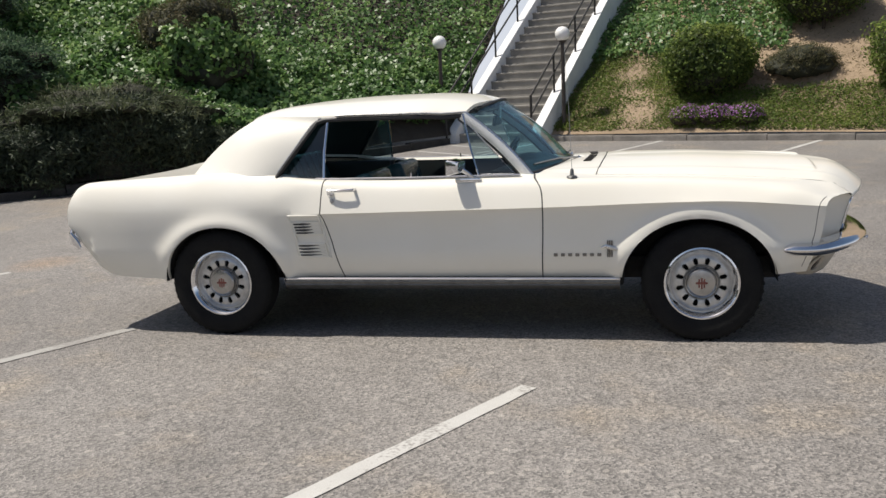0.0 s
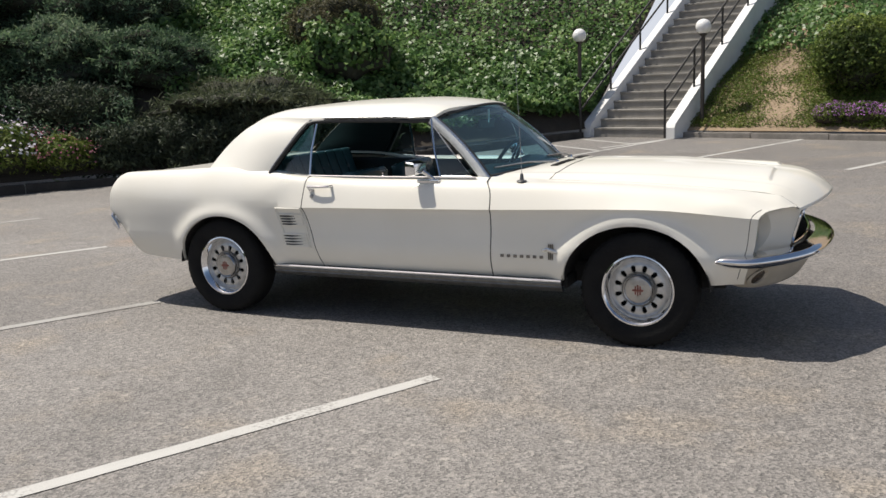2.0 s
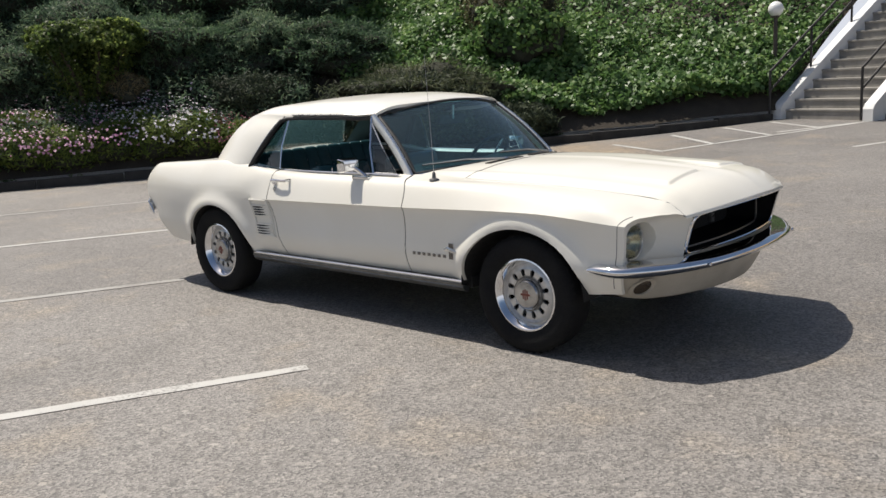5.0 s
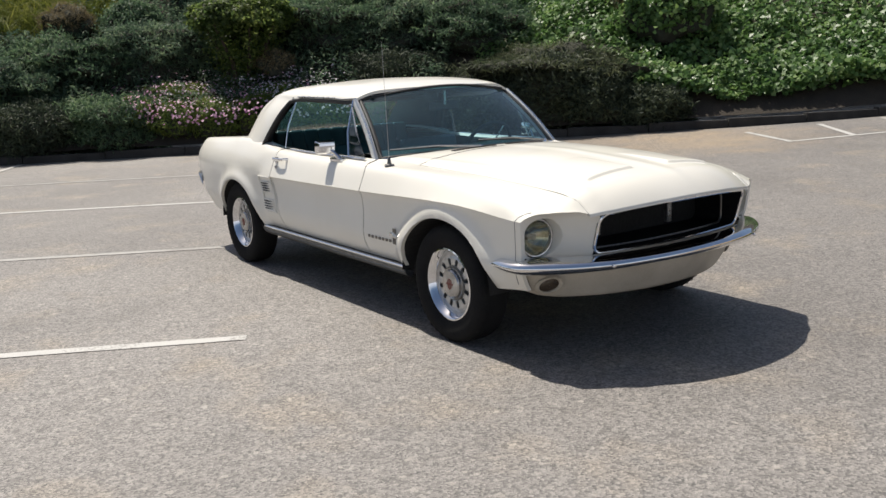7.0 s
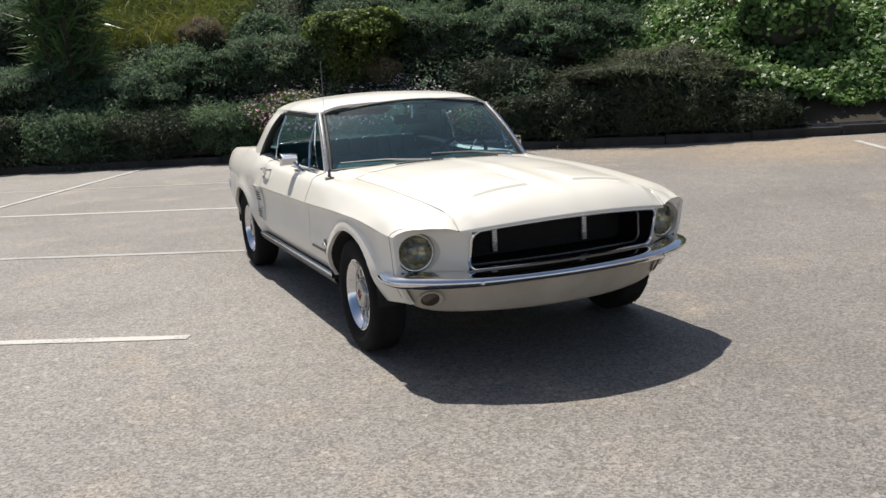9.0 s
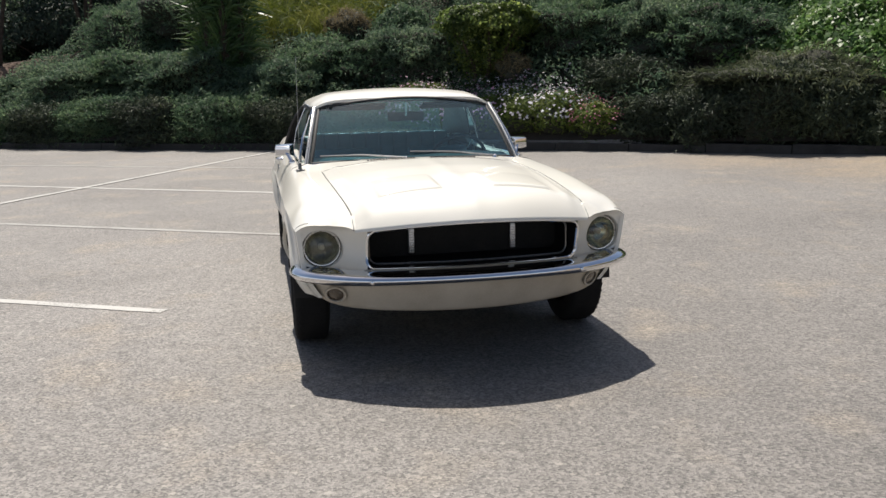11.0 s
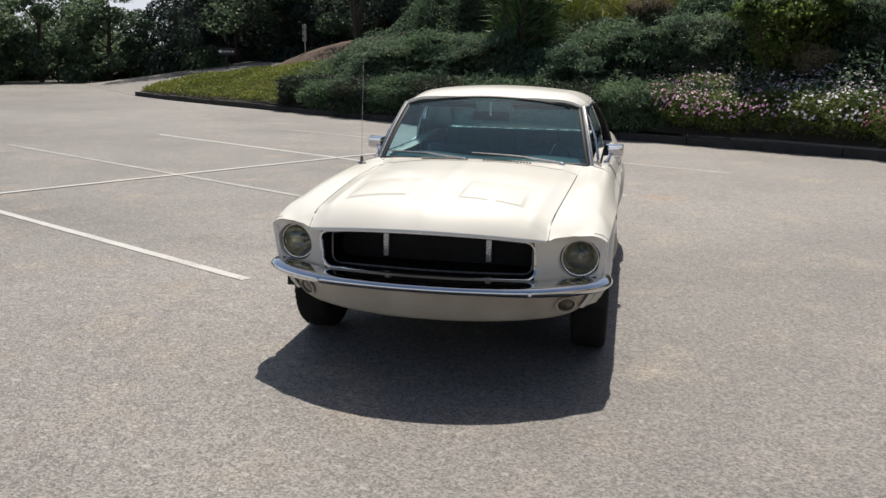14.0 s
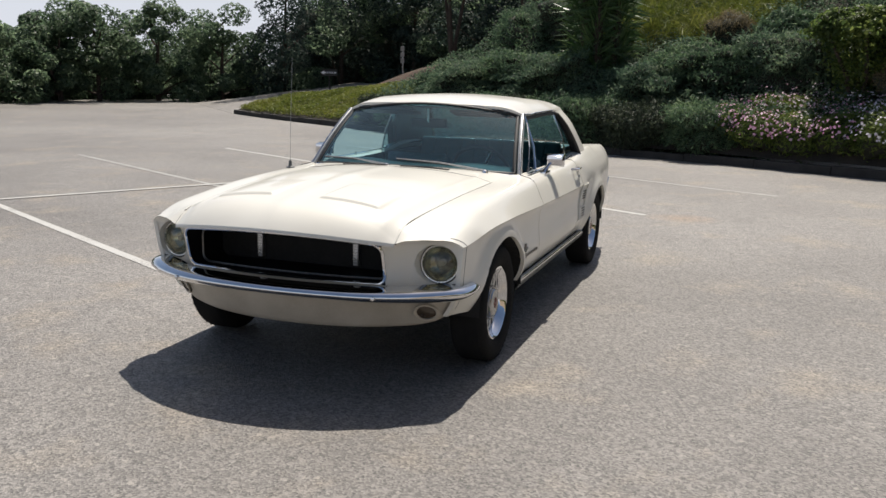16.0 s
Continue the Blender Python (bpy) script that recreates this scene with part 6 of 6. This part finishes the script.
valance = part("valance", solid(V, sheet(57, 12), (-1, 0, 0), 0.03), M_PAINT_LOW, car, "dusty cream valance with the bumper's shade in its colour", sharp=60)
for s in (-1, 1):
    y0, z0 = s * 0.672, 0.384

    def lamp_at(V):
        W = []
        for a, b, c in V:
            y, z = y0 + b, z0 + c * 0.92
            lo = float(val_low(abs(y)))
            t = max(0.0, (z - lo) / (0.478 - lo))
            W.append((val_x(y, t) - 0.014 * (1 - t) ** 3 + a + 0.013, y, z))
        return W
    V, F = lathe([(0.052, -0.006), (0.050, 0.004), (0.044, 0.006), (0.040, 0.002), (0.038, -0.012)], 32, "x")
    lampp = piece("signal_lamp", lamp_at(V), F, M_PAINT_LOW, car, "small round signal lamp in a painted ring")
    V, F = lathe([(0.039, -0.010), (0.026, -0.006), (0.0005, -0.004)], 28, "x")
    piece("lens", lamp_at(V), F, M_AMBER, lampp, "dull amber lens")

# side scoops in the rear quarter, each with slats
for s in (-1, 1):
    sc = under(new("side_scoop"), car)
    sc.empty_display_size = 0.1
    tagged(sc, "cream twin side scoop with slats")
    rim = [(-0.902, 0.712), (-0.722, 0.712), (-0.700, 0.62), (-0.668, 0.495), (-0.660, 0.468), (-0.815, 0.468), (-0.850, 0.52), (-0.885, 0.64)]

    def skin(x, z):
        return skin_y(x, z)
    V, F = tube([(x, s * (skin(x, z) + 0.002), z) for x, z in rim], 0.007, 6, True, (1, 1), (0, 1, 0))
    piece("rim", V, F, M_PAINT, sc)
    for (xa, xb, za, zb, sl) in ((-0.889, -0.722, 0.604, 0.672, 0.020), (-0.872, -0.694, 0.476, 0.548, 0.020)):
        sk = (zb - za) * 0.25
        V = []
        for (x, z) in ((xa + sk, za), (xb + sk, za), (xb, zb), (xa, zb)):
            V.append((x, s * (skin(x, z) + 0.0035), z))
        piece("recess", V, [(0, 1, 2, 3) if s < 0 else (3, 2, 1, 0)], M_PAINT, sc, smooth=False)
        for k in range(4):
            z = za + (zb - za) * (k + 0.45) / 4
            o = sk * (1 - (k + 0.45) / 4)
            V, F = tube([(xa + o + 0.014, s * (skin(xa, z) + 0.003), z), (xa + o + 0.07, s * (skin(xa, z) + 0.003), z), (xb + o - 0.040, s * (skin(xb, z) + 0.003), z + 0.001)], [0.0050, 0.0058, 0.0014], 6)
            piece("slat_gap", V, F, M_GASKET, sc, "dark gap under a slat")
            V, F = tube([(xa + o + 0.008, s * (skin(xa, z) + 0.004), z + 0.007), (xb + o - 0.012, s * (skin(xb, z) + 0.004), z + 0.006)], 0.0040, 6)
            piece("slat", V, F, M_PAINT, sc)
        V, F = tube([(x, s * (abs(y) + 0.002), z) for x, y, z in [((xa + sk), skin(xa, za), za), ((xb + sk), skin(xb, za), za), (xb, skin(xb, zb), zb), (xa, skin(xa, zb), zb)]], 0.006, 6, True, (1, 1), (0, 1, 0))
        piece("frame", V, F, M_PAINT, sc)

# handles, mirrors, aerial, wipers, side badges
for s in (-1, 1):
    hd = under(new("door_handle"), car)
    hd.empty_display_size = 0.1
    tagged(hd, "chrome door handle with a push button")
    y = float(c_w(-0.6)) - 0.050
    V, F = tube([(-0.665, s * (y - 0.01), 0.843), (-0.655, s * (y + 0.030), 0.846), (-0.60, s * (y + 0.036), 0.848), (-0.535, s * (y + 0.034), 0.849), (-0.515, s * (y + 0.028), 0.849), (-0.510, s * (y - 0.01), 0.848)], [0.012, 0.012, 0.010, 0.009, 0.009, 0.009], 8)
    piece("grip", V, F, M_CHROME, hd, "chrome pull")
    V, F = lathe([(0.019, 0.0), (0.018, 0.022), (0.012, 0.027), (0.0005, 0.028)], 18)
    piece("button", [(-0.652 + a, s * (y + b - 0.006), 0.832 + c) for a, b, c in V], F if s > 0 else [f[::-1] for f in F], M_CHROME, hd, "round push button")
    V, F = lathe([(0.012, 0.0), (0.011, 0.010), (0.0005, 0.012)], 14)
    piece("lock", [(-0.640 + a, s * (y + 0.020 + b), 0.790 + c) for a, b, c in V], F if s > 0 else [f[::-1] for f in F], M_STEEL, hd, "key lock")

    mi = under(new("wing_mirror"), car)
    mi.empty_display_size = 0.1
    tagged(mi, "rectangular chrome wing mirror on an angled arm")
    y0 = s * 0.790
    part("foot", box_bm(0.065, 0.205, min(y0 - 0.02, y0 + 0.02), max(y0 - 0.02, y0 + 0.02), 0.872, 0.894, 0.004), M_CHROME, mi)
    V, F = tube([(0.165, y0, 0.888), (0.130, s * 0.808, 0.925), (0.095, s * 0.826, 0.952)], [0.016, 0.012, 0.014], 8)
    piece("arm", V, F, M_CHROME, mi)
    bm = box_bm(-0.034, 0.034, -0.066, 0.066, -0.043, 0.043, 0.012, 3)
    for v in bm.verts:
        if v.co.x > 0:
            v.co.y *= 0.80
            v.co.z *= 0.78
    bmesh.ops.transform(bm, matrix=pose(0.078, s * 0.838, 0.960, 0, 0, s * 14), verts=bm.verts)
    part("housing", bm, M_CHROME, mi)
    bm = box_bm(-0.0375, -0.035, -0.056, 0.056, -0.034, 0.034)
    bmesh.ops.transform(bm, matrix=pose(0.078, s * 0.838, 0.960, 0, 0, s * 14), verts=bm.verts)
    part("mirror_glass", bm, M_REFL, mi)

    # writing on the fender: a row of plain bars and a plain emblem
    for k in range(7):
        x = 0.602 + 0.0385 * k
        y = skin_y(x, 0.475) + 0.0005
        part("letter_bar", box_bm(x, x + 0.021, min(s * y, s * (y + 0.006)), max(s * y, s * (y + 0.006)), 0.466, 0.483, 0.002, 1), M_EMBLEM, car, "small grey metal letter bar")
    em = under(new("fender_badge"), car)
    em.empty_display_size = 0.05
    tagged(em, "small grey metal badge")
    y = skin_y(0.90, 0.505) + 0.0005
    for k in range(3):
        x = 0.884 + 0.011 * k
        part("badge_bar", box_bm(x, x + 0.008, min(s * y, s * (y + 0.008)), max(s * y, s * (y + 0.008)), 0.462, 0.552, 0.002, 1), M_EMBLEM, em)
    V, F = tube([(0.850, s * (y + 0.008), 0.512), (0.880, s * (y + 0.011), 0.522), (0.915, s * (y + 0.011), 0.512), (0.940, s * (y + 0.008), 0.505)], [0.003, 0.012, 0.013, 0.006], 8, squash=(0.5, 1))
    piece("badge_figure", V, F, M_BRIGHT, em, "plain streamlined shape")
    V, F = tube([(0.062 - 0.27, s * 0.724, 0.895), (0.062 - 0.27, s * 0.724, 0.925)], 0.005, 8)
    piece("lock_knob", V, F, M_CHROME, car, "door lock knob")

aerial = under(new("aerial"), car)
aerial.empty_display_size = 0.1
tagged(aerial, "thin chrome aerial on the fender")
V, F = lathe([(0.030, 0.0), (0.026, 0.006), (0.012, 0.010), (0.009, 0.040), (0.004, 0.046)], 18, "z")
piece("aerial_base", [(0.700 + a, -0.760 + b, 0.882 + c) for a, b, c in V], F, M_ROCKER, aerial)
V, F = tube([(0.700, -0.760, 0.92), (0.690, -0.758, 1.23), (0.672, -0.753, 1.58)], [0.0017, 0.0012, 0.0009], 6)
piece("mast", V, F, M_STEEL, aerial)

for (ya, yb) in ((0.52, -0.05), (-0.085, -0.62)):
    wp = under(new("wiper"), car)
    wp.empty_display_size = 0.1
    tagged(wp, "steel windscreen wiper with a black blade")
    k0 = ya / 0.67
    a = Vector(ws_point(k0, 0.0, 0.03)) + Vector((0.035, 0, -0.012))
    e = Vector(ws_point(yb / 0.67, 0.075, 0.018))
    mdl = (a + e) / 2 + Vector((0.012, 0, 0.014))
    V, F = tube([a, mdl, e], [0.008, 0.0048, 0.0032], 8)
    piece("wiper_arm", V, F, M_STEEL, wp)
    V, F = lathe([(0.022, 0.0), (0.018, 0.02), (0.0005, 0.028)], 14, "z")
    piece("pivot", [(a.x + p, a.y + q, a.z - 0.018 + r) for p, q, r in V], F, M_CHROME, wp)
    bl = []
    for t in np.linspace(0, 1, 9):
        yy = yb + 0.40 - 0.40 * t
        bl.append(ws_point(yy / 0.67, 0.035 + 0.045 * t, 0.010))
    V, F = tube(bl, 0.0045, 6)
    piece("wiper_blade", V, F, M_GASKET, wp, "black wiper blade")

# ---- cabin ----
def cushion(name, x0, x1, y0, y1, z0, z1, material, parent, label="", bevel=0.05, m=Matrix()):
    bm = box_bm(x0, x1, y0, y1, z0, z1, bevel, 3)
    bmesh.ops.transform(bm, matrix=m, verts=bm.verts)
    return part(name, bm, material, parent, label, sharp=70)


for y in (-0.36, 0.36):
    seat = under(new("front_seat"), car)
    seat.empty_display_size = 0.1
    tagged(seat, "aqua vinyl bucket seat")
    cushion("seat_cushion", -0.45, 0.10, y - 0.25, y + 0.25, 0.40, 0.60, M_VINYL, seat)
    cushion("backrest", -0.07, 0.07, y - 0.24, y + 0.24, 0.0, 0.39, M_VINYL, seat, m=pose(-0.46, 0, 0.53, 0, -16, 0))
rear = under(new("rear_seat"), car)
rear.empty_display_size = 0.1
tagged(rear, "aqua vinyl rear bench seat")
cushion("seat_cushion", -1.10, -0.68, -0.58, 0.58, 0.42, 0.60, M_VINYL, rear)
for k in range(10):
    y = -0.585 + 0.117 * k
    cushion("backrest_roll", -0.08, 0.07, y - 0.004, y + 0.121, 0.0, 0.47, M_VINYL, rear, m=pose(-1.12, 0, 0.53, 0, -20, 0), bevel=0.028)
part("parcel_shelf", box_bm(-1.60, -1.27, -0.62, 0.62, 0.915, 0.945, 0.01), M_SHELF, car)
V = []
for i in range(25):
    y = -0.66 + 1.32 * i / 24
    k = y / 0.66
    for j, (dx, z) in enumerate(((0.02, 0.905), (-0.10, 0.925), (-0.20, 0.925), (-0.27, 0.90), (-0.28, 0.84), (-0.24, 0.74), (-0.18, 0.66))):
        hump = 0.02 * math.exp(-((abs(y) - 0.37) / 0.2) ** 2) if j in (1, 2, 3) else 0
        V.append((0.575 - 0.13 * k * k + dx, y, z + hump - 0.012 * k * k))
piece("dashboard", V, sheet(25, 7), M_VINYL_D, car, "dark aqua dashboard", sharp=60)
st = under(new("steering_wheel"), car)
st.empty_display_size = 0.1
tagged(st, "dark three-spoke steering wheel")
Mw = pose(0.165, 0.37, 0.865, 0, -62, 0)
ring = [tuple(Mw @ Vector((0.195 * math.cos(a), 0.195 * math.sin(a), 0))) for a in np.linspace(0, 2 * math.pi, 33)[:-1]]
V, F = tube(ring, 0.013, 8, True)
piece("rim", V, F, M_VINYL_D, st)
for a in (0.5, 2.64, 4.71):
    V, F = tube([tuple(Mw @ Vector((0, 0, -0.03))), tuple(Mw @ Vector((0.19 * math.cos(a), 0.19 * math.sin(a), 0)))], 0.010, 6, squash=(1.6, 0.5))
    piece("spoke", V, F, M_BRIGHT, st)
V, F = tube([tuple(Mw @ Vector((0, 0, -0.02))), (0.46, 0.37, 0.72)], 0.03, 10)
piece("column", V, F, M_VINYL_D, st)
for s in (-1, 1):
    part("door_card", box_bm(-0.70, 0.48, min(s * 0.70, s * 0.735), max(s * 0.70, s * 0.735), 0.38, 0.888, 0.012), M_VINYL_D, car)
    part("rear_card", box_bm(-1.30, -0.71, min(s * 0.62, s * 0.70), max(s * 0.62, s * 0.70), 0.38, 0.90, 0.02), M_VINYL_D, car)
part("cabin_floor", box_bm(-1.2, 0.6, -0.72, 0.72, 0.36, 0.40), M_DARK, car)
part("firewall", box_bm(0.50, 0.53, -0.66, 0.66, 0.38, 0.86), M_DARK, car)
part("rear_bulkhead", box_bm(-1.33, -1.30, -0.64, 0.64, 0.38, 0.90), M_DARK, car)
rv = under(new("rear_view_mirror"), car)
rv.empty_display_size = 0.05
cushion("housing", -0.012, 0.012, -0.125, 0.125, -0.03, 0.03, M_GASKET, rv, bevel=0.008, m=pose(0.185, 0.0, 1.175, 0, 10, 0))
V, F = tube([(0.20, 0, 1.18), (0.205, 0, 1.27)], 0.008, 8)
piece("stem", V, F, M_BRIGHT, rv)
for s in (-1, 1):
    cushion("sun_visor", -0.08, 0.08, s * 0.33 - 0.20, s * 0.33 + 0.20, -0.010, 0.010, M_VINYL_D, car, bevel=0.006, m=pose(0.075, 0, 1.243, 0, -12, 0))
